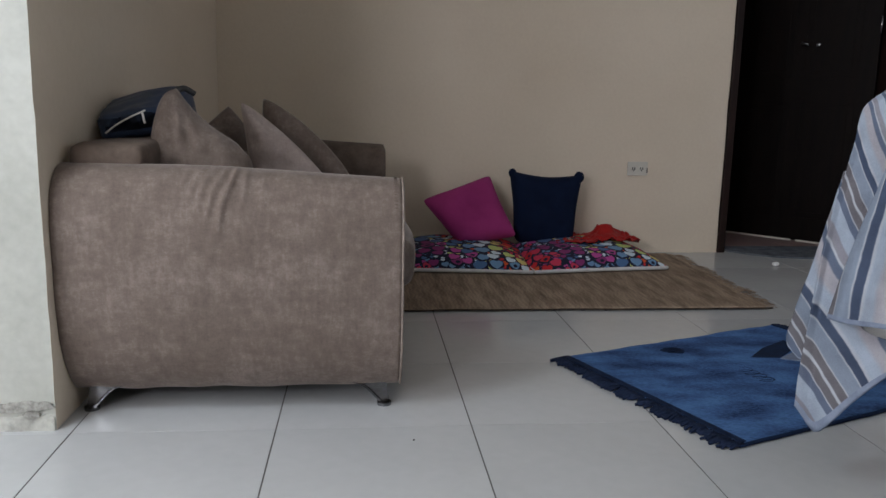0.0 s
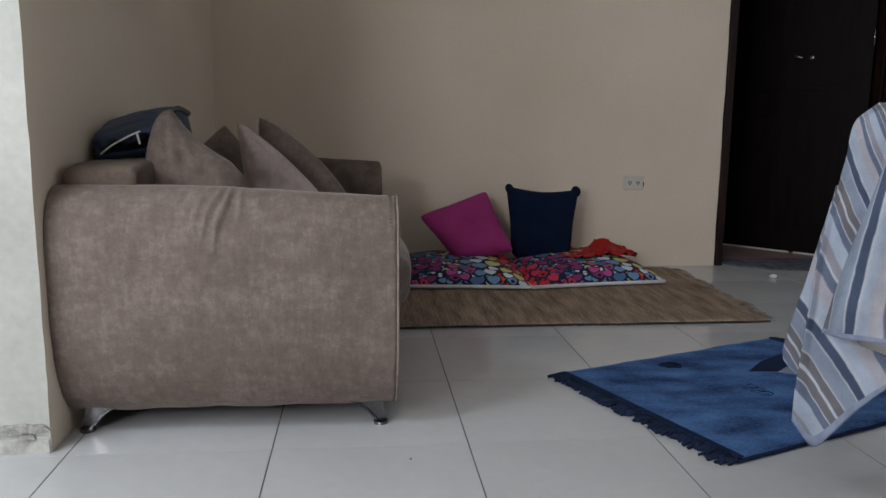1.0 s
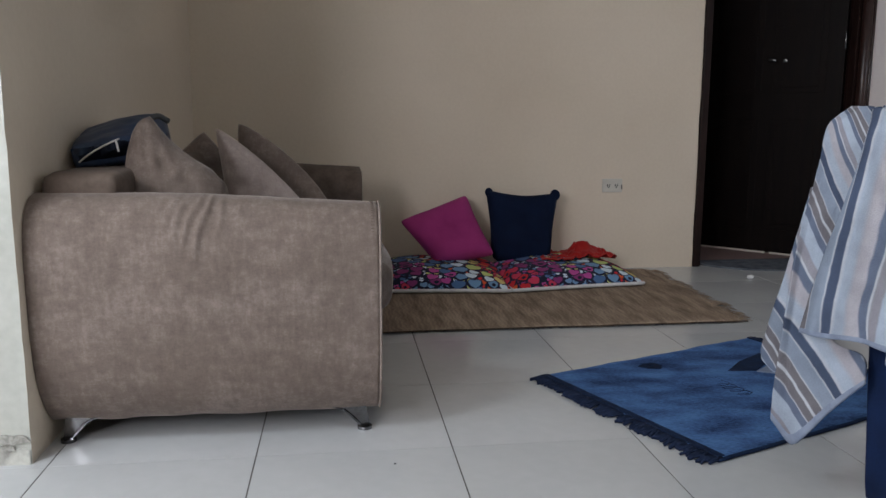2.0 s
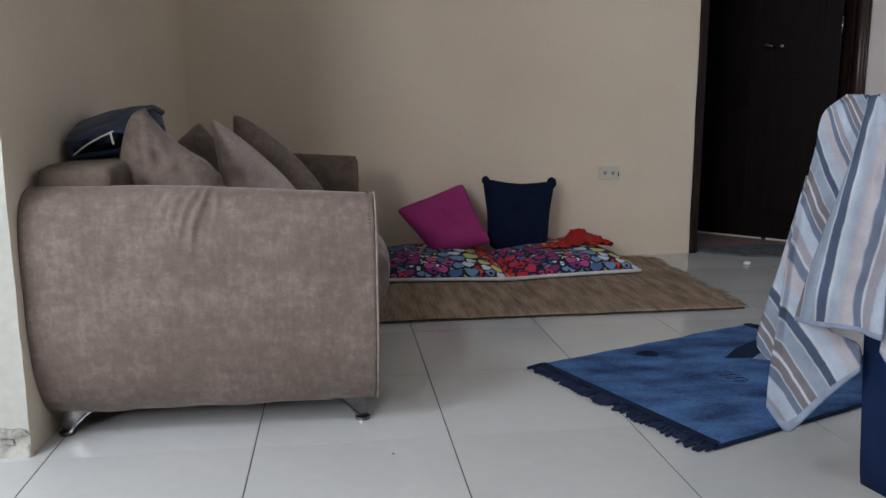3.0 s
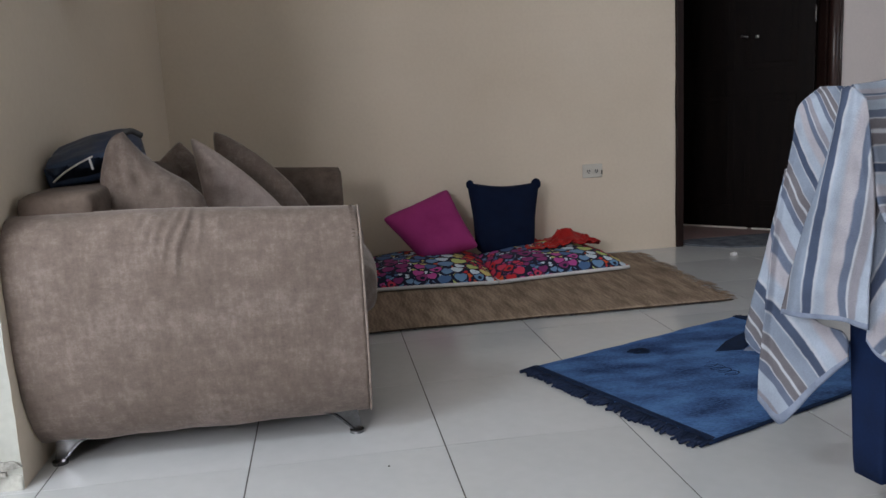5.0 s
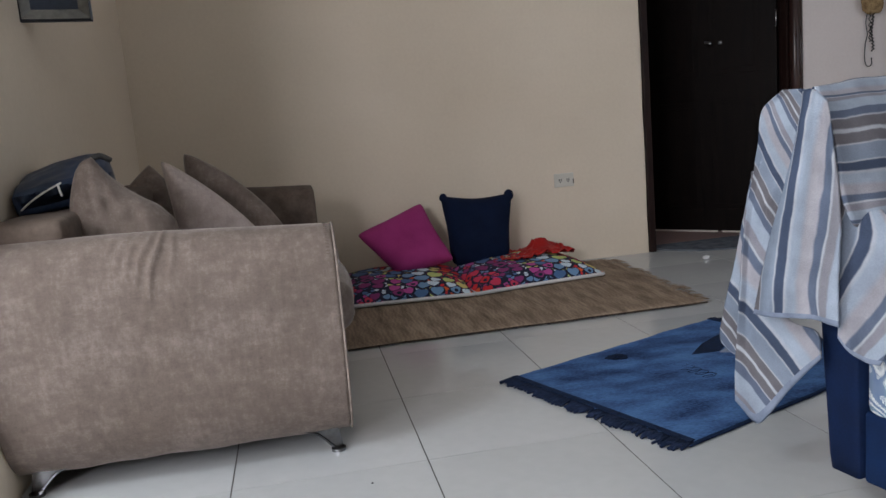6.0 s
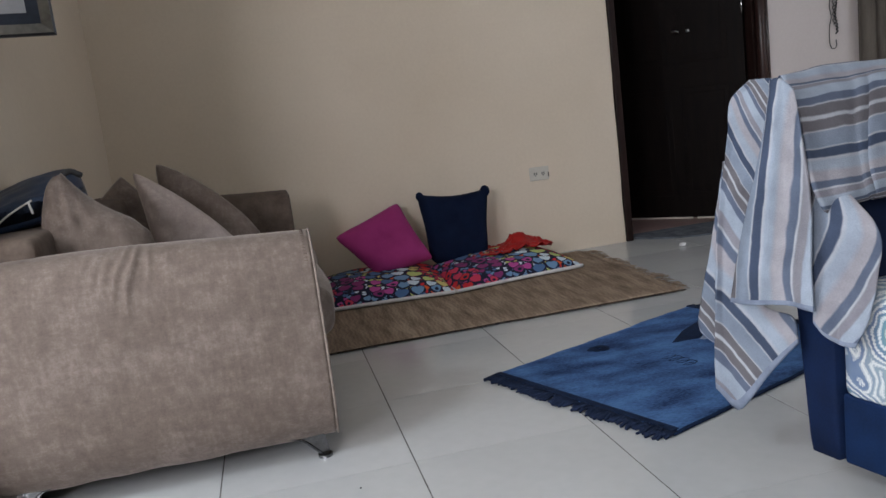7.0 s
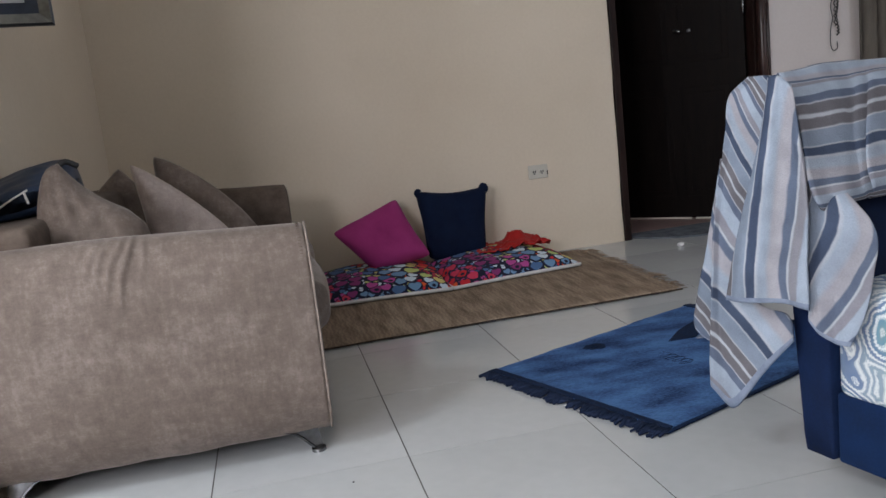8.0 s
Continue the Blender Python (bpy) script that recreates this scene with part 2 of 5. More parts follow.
def heart_material():
    """Navy cotton printed with hearts in many colours."""
    m = bpy.data.materials.new("heart_print")
    m.use_nodes = True
    n, l = m.node_tree.nodes, m.node_tree.links
    b = n["Principled BSDF"]
    b.inputs["Roughness"].default_value = 0.85
    uv = n.new("ShaderNodeUVMap")

    def layer(scale, shift, grow):
        """One scatter of hearts, each as large as its neighbours allow: inside value, solid or hollow, colour drift."""
        mp = n.new("ShaderNodeMapping")
        mp.inputs["Scale"].default_value, mp.inputs["Location"].default_value = (scale,) * 3, (shift, shift * 0.6, 0)
        l.new(uv.outputs[0], mp.inputs[0])
        v, room = n.new("ShaderNodeTexVoronoi"), n.new("ShaderNodeTexVoronoi")
        room.feature = "N_SPHERE_RADIUS"
        for tex in (v, room):
            tex.voronoi_dimensions = "2D"
            tex.inputs["Scale"].default_value, tex.inputs["Randomness"].default_value = 1.0, 0.72
            l.new(mp.outputs[0], tex.inputs["Vector"])
        d = n.new("ShaderNodeVectorMath")
        d.operation = "SUBTRACT"
        l.new(mp.outputs[0], d.inputs[0])
        l.new(v.outputs["Position"], d.inputs[1])
        sep, rnd = n.new("ShaderNodeSeparateXYZ"), n.new("ShaderNodeSeparateXYZ")
        l.new(d.outputs[0], sep.inputs[0])
        l.new(v.outputs["Color"], rnd.inputs[0])
        lean = node_math(n, l, "MULTIPLY_ADD", rnd.outputs[1], 1.3, -0.65)
        x = node_math(n, l, "MULTIPLY_ADD", sep.outputs[1], lean, sep.outputs[0])
        y = node_math(n, l, "SUBTRACT", sep.outputs[1], node_math(n, l, "MULTIPLY", sep.outputs[0], lean))
        size = node_math(n, l, "MULTIPLY", room.outputs["Radius"], grow)
        hx = node_math(n, l, "DIVIDE", x, size)
        hy = node_math(n, l, "DIVIDE", node_math(n, l, "ADD", y, 0.02), size)
        xx = node_math(n, l, "MULTIPLY", hx, hx)
        disc = node_math(n, l, "SUBTRACT", node_math(n, l, "MULTIPLY_ADD", hy, hy, xx), 1.0)
        cube = node_math(n, l, "MULTIPLY", node_math(n, l, "MULTIPLY", disc, disc), disc)
        lobes = node_math(n, l, "MULTIPLY", xx, node_math(n, l, "MULTIPLY", hy, node_math(n, l, "MULTIPLY", hy, hy)))
        value = node_math(n, l, "SUBTRACT", cube, node_math(n, l, "MULTIPLY", lobes, 1.25))
        ring = node_math(n, l, "MULTIPLY", node_math(n, l, "GREATER_THAN", rnd.outputs[0], 0.82), node_math(n, l, "LESS_THAN", disc, -0.78))
        shown = node_math(n, l, "SUBTRACT", node_math(n, l, "LESS_THAN", value, 0.0), ring)
        ps = n.new("ShaderNodeSeparateXYZ")
        l.new(v.outputs["Position"], ps.inputs[0])
        # the colours drift across the cloth in diagonal bands
        drift = node_math(n, l, "MULTIPLY_ADD", ps.outputs[0], -1.1 / scale, node_math(n, l, "MULTIPLY", ps.outputs[1], -0.8 / scale))
        drift = node_math(n, l, "FRACT", node_math(n, l, "ADD", node_math(n, l, "MULTIPLY_ADD", rnd.outputs[0], 0.20, drift), 3.96))
        return value, shown, drift

    value, big, drift = layer(13.0, 0.0, 1.06)
    _, little, drift_small = layer(27.0, 5.3, 1.0)
    little = node_math(n, l, "MULTIPLY", little, node_math(n, l, "GREATER_THAN", value, 1.6))
    shown = node_math(n, l, "MAXIMUM", big, little)
    pick = n.new("ShaderNodeMix")
    l.new(little, pick.inputs[0])
    l.new(drift, pick.inputs[2])
    l.new(drift_small, pick.inputs[3])
    drift = pick.outputs[0]
    ramp = n.new("ShaderNodeValToRGB")
    ramp.color_ramp.interpolation = "CONSTANT"
    e = ramp.color_ramp.elements
    bands = [(0.0, (0.62, 0.02, 0.03)), (0.12, (0.70, 0.10, 0.02)), (0.17, (0.66, 0.56, 0.20)), (0.24, (0.52, 0.60, 0.20)),
             (0.30, (0.62, 0.72, 0.80)), (0.41, (0.16, 0.30, 0.50)), (0.50, (0.07, 0.15, 0.32)), (0.57, (0.50, 0.07, 0.30)), (0.70, (0.25, 0.03, 0.16)), (0.82, (0.62, 0.04, 0.10))]
    e[0].position, e[0].color = 0, (*bands[0][1], 1)
    e[1].position, e[1].color = bands[1][0], (*bands[1][1], 1)
    for pos, col in bands[2:]:
        q = e.new(pos)
        q.color = (*col, 1)
    l.new(drift, ramp.inputs[0])
    mix = n.new("ShaderNodeMix")
    mix.data_type = "RGBA"
    l.new(shown, mix.inputs[0])
    mix.inputs[6].default_value = (0.008, 0.010, 0.035, 1)
    l.new(ramp.outputs[0], mix.inputs[7])
    l.new(mix.outputs[2], b.inputs["Base Color"])
    return m


HEARTS = heart_material()


def stripe_material():
    """Soft striped towelling: the stripes follow the first coordinate of the cloth, one repeat to the unit."""
    m = bpy.data.materials.new("striped_blanket")
    m.use_nodes = True
    n, l = m.node_tree.nodes, m.node_tree.links
    b = n["Principled BSDF"]
    b.inputs["Roughness"].default_value, b.inputs["Specular IOR Level"].default_value = 0.95, 0.1
    uv, sep = n.new("ShaderNodeUVMap"), n.new("ShaderNodeSeparateXYZ")
    l.new(uv.outputs[0], sep.inputs[0])
    tc = n.new("ShaderNodeTexCoord")
    soft = n.new("ShaderNodeTexNoise")
    soft.inputs["Scale"].default_value = 22
    l.new(tc.outputs["Object"], soft.inputs["Vector"])
    s = node_math(n, l, "FRACT", node_math(n, l, "MULTIPLY_ADD", soft.outputs[0], 0.03, sep.outputs[0]))
    ramp = n.new("ShaderNodeValToRGB")
    e = ramp.color_ramp.elements
    pale, white, slate, taupe = (0.322, 0.370, 0.450), (0.42, 0.44, 0.485), (0.110, 0.136, 0.196), (0.142, 0.135, 0.150)
    mist, navy, beige, mauve = (0.215, 0.255, 0.325), (0.060, 0.080, 0.130), (0.345, 0.335, 0.368), (0.238, 0.235, 0.268)
    bands = [(0.0, 0.115, pale), (0.125, 0.18, slate), (0.19, 0.19, white), (0.20, 0.26, taupe), (0.27, 0.285, white), (0.295, 0.36, taupe), (0.37, 0.37, white), (0.38, 0.495, mist),
             (0.507, 0.507, white), (0.518, 0.585, navy), (0.598, 0.598, white), (0.63, 0.70, pale), (0.745, 0.82, beige), (0.835, 0.89, slate), (0.902, 0.908, white), (0.92, 0.985, mauve)]
    e[0].position, e[0].color = 0, (*pale, 1)
    e[1].position, e[1].color = 1, (*pale, 1)
    for a, b2, col in bands:
        for pos in sorted({a, b2} - {0.0}):
            q = e.new(pos)
            q.color = (*col, 1)
    l.new(s, ramp.inputs[0])
    pile = n.new("ShaderNodeTexNoise")
    pile.inputs["Scale"].default_value, pile.inputs["Detail"].default_value = 300, 3
    l.new(tc.outputs["Object"], pile.inputs["Vector"])
    hsv = n.new("ShaderNodeHueSaturation")
    l.new(ramp.outputs[0], hsv.inputs["Color"])
    wash = n.new("ShaderNodeTexNoise")
    wash.inputs["Scale"].default_value, wash.inputs["Detail"].default_value = 16, 6
    l.new(tc.outputs["Object"], wash.inputs["Vector"])
    worn = node_math(n, l, "MULTIPLY_ADD", wash.outputs[0], 0.7, 0.52)
    l.new(node_math(n, l, "MULTIPLY_ADD", pile.outputs[0], 0.26, worn), hsv.inputs["Value"])
    l.new(hsv.outputs[0], b.inputs["Base Color"])
    bp = n.new("ShaderNodeBump")
    bp.inputs["Strength"].default_value, bp.inputs["Distance"].default_value = 0.5, 0.003
    l.new(pile.outputs[0], bp.inputs["Height"])
    l.new(bp.outputs[0], b.inputs["Normal"])
    return m


STRIPES = stripe_material()


def paisley_material():
    """White rope-like rings on blue, grey and ochre."""
    m = bpy.data.materials.new("ring_print")
    m.use_nodes = True
    n, l = m.node_tree.nodes, m.node_tree.links
    b = n["Principled BSDF"]
    b.inputs["Roughness"].default_value = 0.8
    tc, v = n.new("ShaderNodeTexCoord"), n.new("ShaderNodeTexVoronoi")
    warp = n.new("ShaderNodeTexNoise")
    warp.inputs["Scale"].default_value = 9
    l.new(tc.outputs["Object"], warp.inputs["Vector"])
    mixv = n.new("ShaderNodeVectorMath")
    mixv.operation = "MULTIPLY_ADD"
    l.new(warp.outputs["Color"], mixv.inputs[0])
    mixv.inputs[1].default_value = (0.11, 0.11, 0.11)
    l.new(tc.outputs["Object"], mixv.inputs[2])
    l.new(mixv.outputs[0], v.inputs["Vector"])
    v.inputs["Scale"].default_value = 9
    ring = node_math(n, l, "SINE", node_math(n, l, "MULTIPLY", v.outputs["Distance"], 48))
    # every ring is broken into short ticks that point at its middle
    off = n.new("ShaderNodeVectorMath")
    off.operation = "SUBTRACT"
    l.new(mixv.outputs[0], off.inputs[0])
    l.new(v.outputs["Position"], off.inputs[1])
    o = n.new("ShaderNodeSeparateXYZ")
    l.new(off.outputs[0], o.inputs[0])
    angle = node_math(n, l, "ARCTAN2", o.outputs[2], o.outputs[1])
    turns = node_math(n, l, "ROUND", node_math(n, l, "MULTIPLY_ADD", v.outputs["Distance"], 80, 10))
    ticks = node_math(n, l, "GREATER_THAN", node_math(n, l, "SINE", node_math(n, l, "MULTIPLY", angle, turns)), -0.25)
    spine = node_math(n, l, "GREATER_THAN", ring, 0.72)
    rope = node_math(n, l, "MAXIMUM", spine, node_math(n, l, "MULTIPLY", node_math(n, l, "GREATER_THAN", ring, -0.25), ticks))
    ramp = n.new("ShaderNodeValToRGB")
    e = ramp.color_ramp.elements
    e[0].position, e[0].color = 0.10, (0.42, 0.30, 0.12, 1)
    e[1].position, e[1].color = 0.22, (0.16, 0.30, 0.38, 1)
    q = e.new(0.45)
    q.color = (0.13, 0.19, 0.33, 1)
    q = e.new(0.65)
    q.color = (0.28, 0.36, 0.44, 1)
    l.new(v.outputs["Distance"], ramp.inputs[0])
    mix = n.new("ShaderNodeMix")
    mix.data_type = "RGBA"
    l.new(rope, mix.inputs[0])
    l.new(ramp.outputs[0], mix.inputs[6])
    mix.inputs[7].default_value = (0.70, 0.73, 0.74, 1)
    l.new(mix.outputs[2], b.inputs["Base Color"])
    return m


PAISLEY = paisley_material()


# ---- builders ----
def finish(bm, name, material, smooth=True):
    me = bpy.data.meshes.new(name)
    bm.to_mesh(me)
    bm.free()
    for mt in (material if isinstance(material, (list, tuple)) else [material]):
        me.materials.append(mt)
    if smooth:
        me.polygons.foreach_set("use_smooth", [True] * len(me.polygons))
    return me


def part(name, bm, material, parent, label="", smooth=True, at=None):
    ob = new(name, finish(bm, name, material, smooth))
    ob.parent = parent
    if at is not None:
        ob.matrix_basis = at
    if label:
        tagged(ob, label)
    return ob


def thing(name, label, category, group="", at=None):
    ob = new(name)
    ob.empty_display_size = 0.1
    if at is not None:
        ob.matrix_basis = at
    return tagged(ob, label, category, group)


def solid(name, bm, material, label, category, group="", smooth=True, at=None):
    ob = new(name, finish(bm, name, material, smooth))
    if at is not None:
        ob.matrix_basis = at
    return tagged(ob, label, category, group)


def structure(name, bm, material, label="", smooth=False):
    ob = new(name, finish(bm, name, material, smooth))
    return tagged(ob, label, "", "", "structure")


def box(x0, x1, y0, y1, z0, z1, bevel=0.0, segments=2, bm=None):
    fresh = bmesh.new()
    bmesh.ops.create_cube(fresh, size=1)
    for v in fresh.verts:
        v.co = Vector((x0 + (v.co.x + 0.5) * (x1 - x0), y0 + (v.co.y + 0.5) * (y1 - y0), z0 + (v.co.z + 0.5) * (z1 - z0)))
    if bevel:
        bmesh.ops.bevel(fresh, geom=fresh.edges[:], offset=bevel, segments=segments, affect="EDGES", profile=0.5)
    if bm is None:
        return fresh
    tmp = bpy.data.meshes.new("tmp")
    fresh.to_mesh(tmp)
    fresh.free()
    bm.from_mesh(tmp)
    bpy.data.meshes.remove(tmp)
    return bm


def tube(points, radius, sides=8, bm=None, taper=1.0):
    """A round tube along a line of points, closed at its ends."""
    bm = bm or bmesh.new()
    pts = [Vector(p) for p in points]
    rings = []
    for i, p in enumerate(pts):
        t = (pts[min(i + 1, len(pts) - 1)] - pts[max(i - 1, 0)]).normalized()
        a = t.orthogonal().normalized() if not rings else (prev - t * prev.dot(t)).normalized()
        prev = a
        c = t.cross(a)
        r = radius * (1 + (taper - 1) * i / max(1, len(pts) - 1))
        rings.append([bm.verts.new(p + (a * math.cos(2 * math.pi * k / sides) + c * math.sin(2 * math.pi * k / sides)) * r) for k in range(sides)])
    for q, w in zip(rings, rings[1:]):
        for k in range(sides):
            bm.faces.new((q[k], q[(k + 1) % sides], w[(k + 1) % sides], w[k]))
    bm.faces.new(rings[0][::-1])
    bm.faces.new(rings[-1])
    return bm


def spline(points, steps):
    """Points along a Catmull-Rom curve through the given ones."""
    p = [Vector(q) for q in points]
    p = [p[0] * 2 - p[1]] + p + [p[-1] * 2 - p[-2]]
    out = []
    for i in range(1, len(p) - 2):
        for k in range(steps):
            t = k / steps
            out.append(0.5 * ((2 * p[i]) + (p[i + 1] - p[i - 1]) * t + (2 * p[i - 1] - 5 * p[i] + 4 * p[i + 1] - p[i + 2]) * t * t
                              + (3 * p[i] - p[i - 1] - 3 * p[i + 1] + p[i + 2]) * t * t * t))
    out.append(p[-2].copy())
    return out


def wobble(p, scale, seed=0.0):
    return noise.noise(Vector(p) * scale + Vector((seed, seed * 1.7, -seed)))


def pillow(width, height, thick, pinch=0.06, n=22, wrinkle=0.006, seed=0.0, flat=0.5, sag=0.0, ear=0.07):
    """A stuffed square: corners drawn out to ears, sides drawn in, uneven filling."""
    bm = bmesh.new()
    uv = bm.loops.layers.uv.new("UVMap")
    sides = {}
    for sgn in (1, -1):
        for i in range(n + 1):
            for j in range(n + 1):
                u, v = 2 * i / n - 1, 2 * j / n - 1
                rim = i in (0, n) or j in (0, n)
                if rim and sgn < 0:
                    sides[sgn, i, j] = sides[1, i, j]
                    continue
                x = u * width / 2 * (1 - pinch * (1 - v * v) ** 1.0 * abs(u) ** 3)
                y = v * height / 2 * (1 - pinch * (1 - u * u) ** 1.0 * abs(v) ** 3)
                y -= sag * height * (1 - abs(u) ** 1.3) * (v > 0) * v * v
                full = max(0.0, (1 - u ** 6) * (1 - v ** 6)) ** flat
                tuck = 1 - ear * (u * v) ** 6
                x, y = x * tuck, y * tuck
                z = sgn * thick / 2 * full
                z += wrinkle * full * (wobble((x, y, sgn), 9, seed) + 0.5 * wobble((x, y, sgn), 24, seed)) * 2
                sides[sgn, i, j] = bm.verts.new((x, y, z))
    for sgn in (1, -1):
        for i in range(n):
            for j in range(n):
                quad = [sides[sgn, i, j], sides[sgn, i + 1, j], sides[sgn, i + 1, j + 1], sides[sgn, i, j + 1]]
                cell = [(i, j), (i + 1, j), (i + 1, j + 1), (i, j + 1)]
                if sgn < 0:
                    quad.reverse()
                    cell.reverse()
                f = bm.faces.new(quad)
                for lp, (a, c) in zip(f.loops, cell):
                    lp[uv].uv = (a / n * width, c / n * height)
    return bm


def sheet(rows, nu, nv, ripple=None, uvmap=None, hem_rows=0, bm=None, flip=False):
    """A cloth stretched over a small net of control points, smooth both ways."""
    bm = bm or bmesh.new()
    uv = bm.loops.layers.uv.verify()
    across = [spline(r, nu) for r in rows]
    cols = [spline([a[i] for a in across], nv) for i in range(len(across[0]))]
    w, h = len(cols), len(cols[0])
    grid = []
    for i in range(w):
        line = []
        for j in range(h):
            p = cols[i][j].copy()
            if ripple:
                p += ripple(i / (w - 1), j / (h - 1), p)
            line.append(bm.verts.new(p))
        grid.append(line)
    for i in range(w - 1):
        for j in range(h - 1):
            cell = [(i, j), (i, j + 1), (i + 1, j + 1), (i + 1, j)]
            if flip:
                cell.reverse()
            f = bm.faces.new([grid[a][c] for a, c in cell])
            f.material_index = 1 if hem_rows and j >= h - 1 - hem_rows else 0
            for lp, (a, c) in zip(f.loops, cell):
                lp[uv].uv = uvmap(a / (w - 1), c / (h - 1), cols[a][c]) if uvmap else (a / (w - 1), c / (h - 1))
    return bm


def thicken(ob, amount):
    m = ob.modifiers.new("thickness", "SOLIDIFY")
    m.thickness, m.offset = amount, 0.0
    return ob


# ---- room shell ----
WX, WY, TOP = -1.04, 2.435, 2.75      # west alcove wall, back wall, ceiling
XL, XR, YB, YH = -3.2, 4.8, -4.2, 4.6

floor = structure("floor", box(XL - 0.2, XR + 0.2, YB - 0.2, YH + 0.2, -0.2, -0.0012), GROUT, "dark grout bed under cream glazed floor tiles")
structure("ceiling", box(XL - 0.2, XR + 0.2, YB - 0.2, YH + 0.2, TOP, TOP + 0.2), WHITE, "plain white painted ceiling")


def rough_edge_wall(name, x0, x1, y0, y1, material, label, rough=1.0, arris=0.005):
    """A plastered wall whose arrises are slightly uneven."""
    bm = box(x0, x1, y0, y1, 0, TOP)
    bmesh.ops.subdivide_edges(bm, edges=[e for e in bm.edges if abs(e.verts[0].co.z - e.verts[1].co.z) > 1], cuts=60)
    for v in bm.verts:
        k = rough * (0.0055 * wobble((v.co.x, v.co.y, v.co.z), 6) + 0.0035 * wobble((v.co.x, v.co.y, v.co.z), 25))
        v.co.x += k
        v.co.y += k * 0.4
    if arris:
        bmesh.ops.bevel(bm, geom=[e for e in bm.edges if abs(e.verts[0].co.z - e.verts[1].co.z) > 0.02 and len(e.link_faces) == 2], offset=arris, segments=2, affect="EDGES")
    return structure(name, bm, material, label)


rough_edge_wall("wall_alcove_west", WX - 0.18, WX, 0.20, WY + 0.001, WALL, "cream painted alcove wall beside the sofa", 0.35, 0.0)
wall_end = rough_edge_wall("wall_return", XL, WX, 0.022, 0.20, [WALL_TONED, WALL], "worn wall end facing the window light, darkened to offset it", 0.35, 0.0)
# Side face keeps the alcove's cream; the other faces take the darkened paint
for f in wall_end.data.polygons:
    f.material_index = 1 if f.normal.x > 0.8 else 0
rough_edge_wall("wall_back", WX - 0.18, 1.773, WY, WY + 0.16, WALL, "cream painted back wall with faint smudges")
structure("wall_back_right", box(2.80, XR + 0.2, WY, WY + 0.16, 0, TOP), WALL_COOL_LIT, "wall between door and curtain, cooler light put into its paint")
structure("wall_over_door", box(1.773, 2.80, WY, WY + 0.16, 2.14, TOP), WALL, "cream painted wall above the doorway")
# Unseen south wall, kept darker than the others to cut bounced light
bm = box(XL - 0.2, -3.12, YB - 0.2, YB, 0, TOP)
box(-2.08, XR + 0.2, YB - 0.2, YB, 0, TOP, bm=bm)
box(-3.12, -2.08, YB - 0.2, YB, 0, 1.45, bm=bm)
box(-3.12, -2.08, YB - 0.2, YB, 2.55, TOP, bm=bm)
structure("wall_south", bm, TAN, "unseen wall, painted tan to cut bounced light, with a high window")
# Unseen high window, added to go with the south fill light
wf = structure("added_window_south", box(-3.12, -2.08, YB - 0.14, YB - 0.06, 1.45, 1.50, 0.004), WINDOW_FRAME, "unseen high window with two panes, added for the fill light")
for x0, x1, z0, z1 in ((-3.12, -2.08, 2.50, 2.55), (-3.12, -3.07, 1.50, 2.50), (-2.13, -2.08, 1.50, 2.50), (-2.625, -2.575, 1.50, 2.50)):
    part("frame_bar", box(x0, x1, YB - 0.138, YB - 0.062, z0, z1, 0.004), WINDOW_FRAME, wf, smooth=False)
for x0, x1 in ((-3.07, -2.625), (-2.575, -2.13)):
    part("pane", box(x0, x1, YB - 0.103, YB - 0.097, 1.50, 2.50), GLASS, wf, "clear glass pane", smooth=False).visible_shadow = False
structure("wall_hall_west", box(1.15, 1.30, WY + 0.16, YH, 0, TOP), WALL, "plain wall of the unlit hall")
structure("wall_hall_east", box(3.70, 3.85, WY + 0.16, YH, 0, TOP), WALL, "plain wall of the unlit hall")
structure("wall_hall_north", box(1.15, 3.85, YH, YH + 0.15, 0, TOP), WALL, "plain wall of the unlit hall")


def window_wall(prefix, x0, x1, y0, y1, wy0, wy1, wz0, wz1):
    """A side wall with one window opening through it, its frame, sill and panes."""
    bm = box(x0, x1, y0, wy0, 0, TOP)
    box(x0, x1, wy1, y1, 0, TOP, bm=bm)
    box(x0, x1, wy0, wy1, 0, wz0, bm=bm)
    box(x0, x1, wy0, wy1, wz1, TOP, bm=bm)
    structure("wall_" + prefix, bm, WALL, "plain cream painted wall with a window opening")
    w = structure("window_" + prefix, box(x0 + 0.06, x1 - 0.06, wy0, wy0 + 0.05, wz0, wz1, 0.004), WINDOW_FRAME, "white painted window with two panes")
    xm = (x0 + x1) / 2
    for a, b2, c, d2 in ((wy1 - 0.05, wy1, wz0, wz1), ((wy0 + wy1) / 2 - 0.025, (wy0 + wy1) / 2 + 0.025, wz0, wz1), (wy0 + 0.05, wy1 - 0.05, wz0, wz0 + 0.05), (wy0 + 0.05, wy1 - 0.05, wz1 - 0.05, wz1)):
        part("frame_bar", box(x0 + 0.062, x1 - 0.062, a, b2, c, d2, 0.004), WINDOW_FRAME, w, smooth=False)
    for a, b2 in ((wy0 + 0.05, (wy0 + wy1) / 2 - 0.025), ((wy0 + wy1) / 2 + 0.025, wy1 - 0.05)):
        g = part("pane", box(xm - 0.003, xm + 0.003, a, b2, wz0 + 0.05, wz1 - 0.05), GLASS, w, "clear glass pane", smooth=False)
        g.visible_shadow = False


window_wall("west", XL - 0.2, XL, YB, 0.2, -2.9, -0.9, 0.95, 2.6)
window_wall("east", XR, XR + 0.2, YB, WY, -1.5, 0.3, 0.85, 2.2)

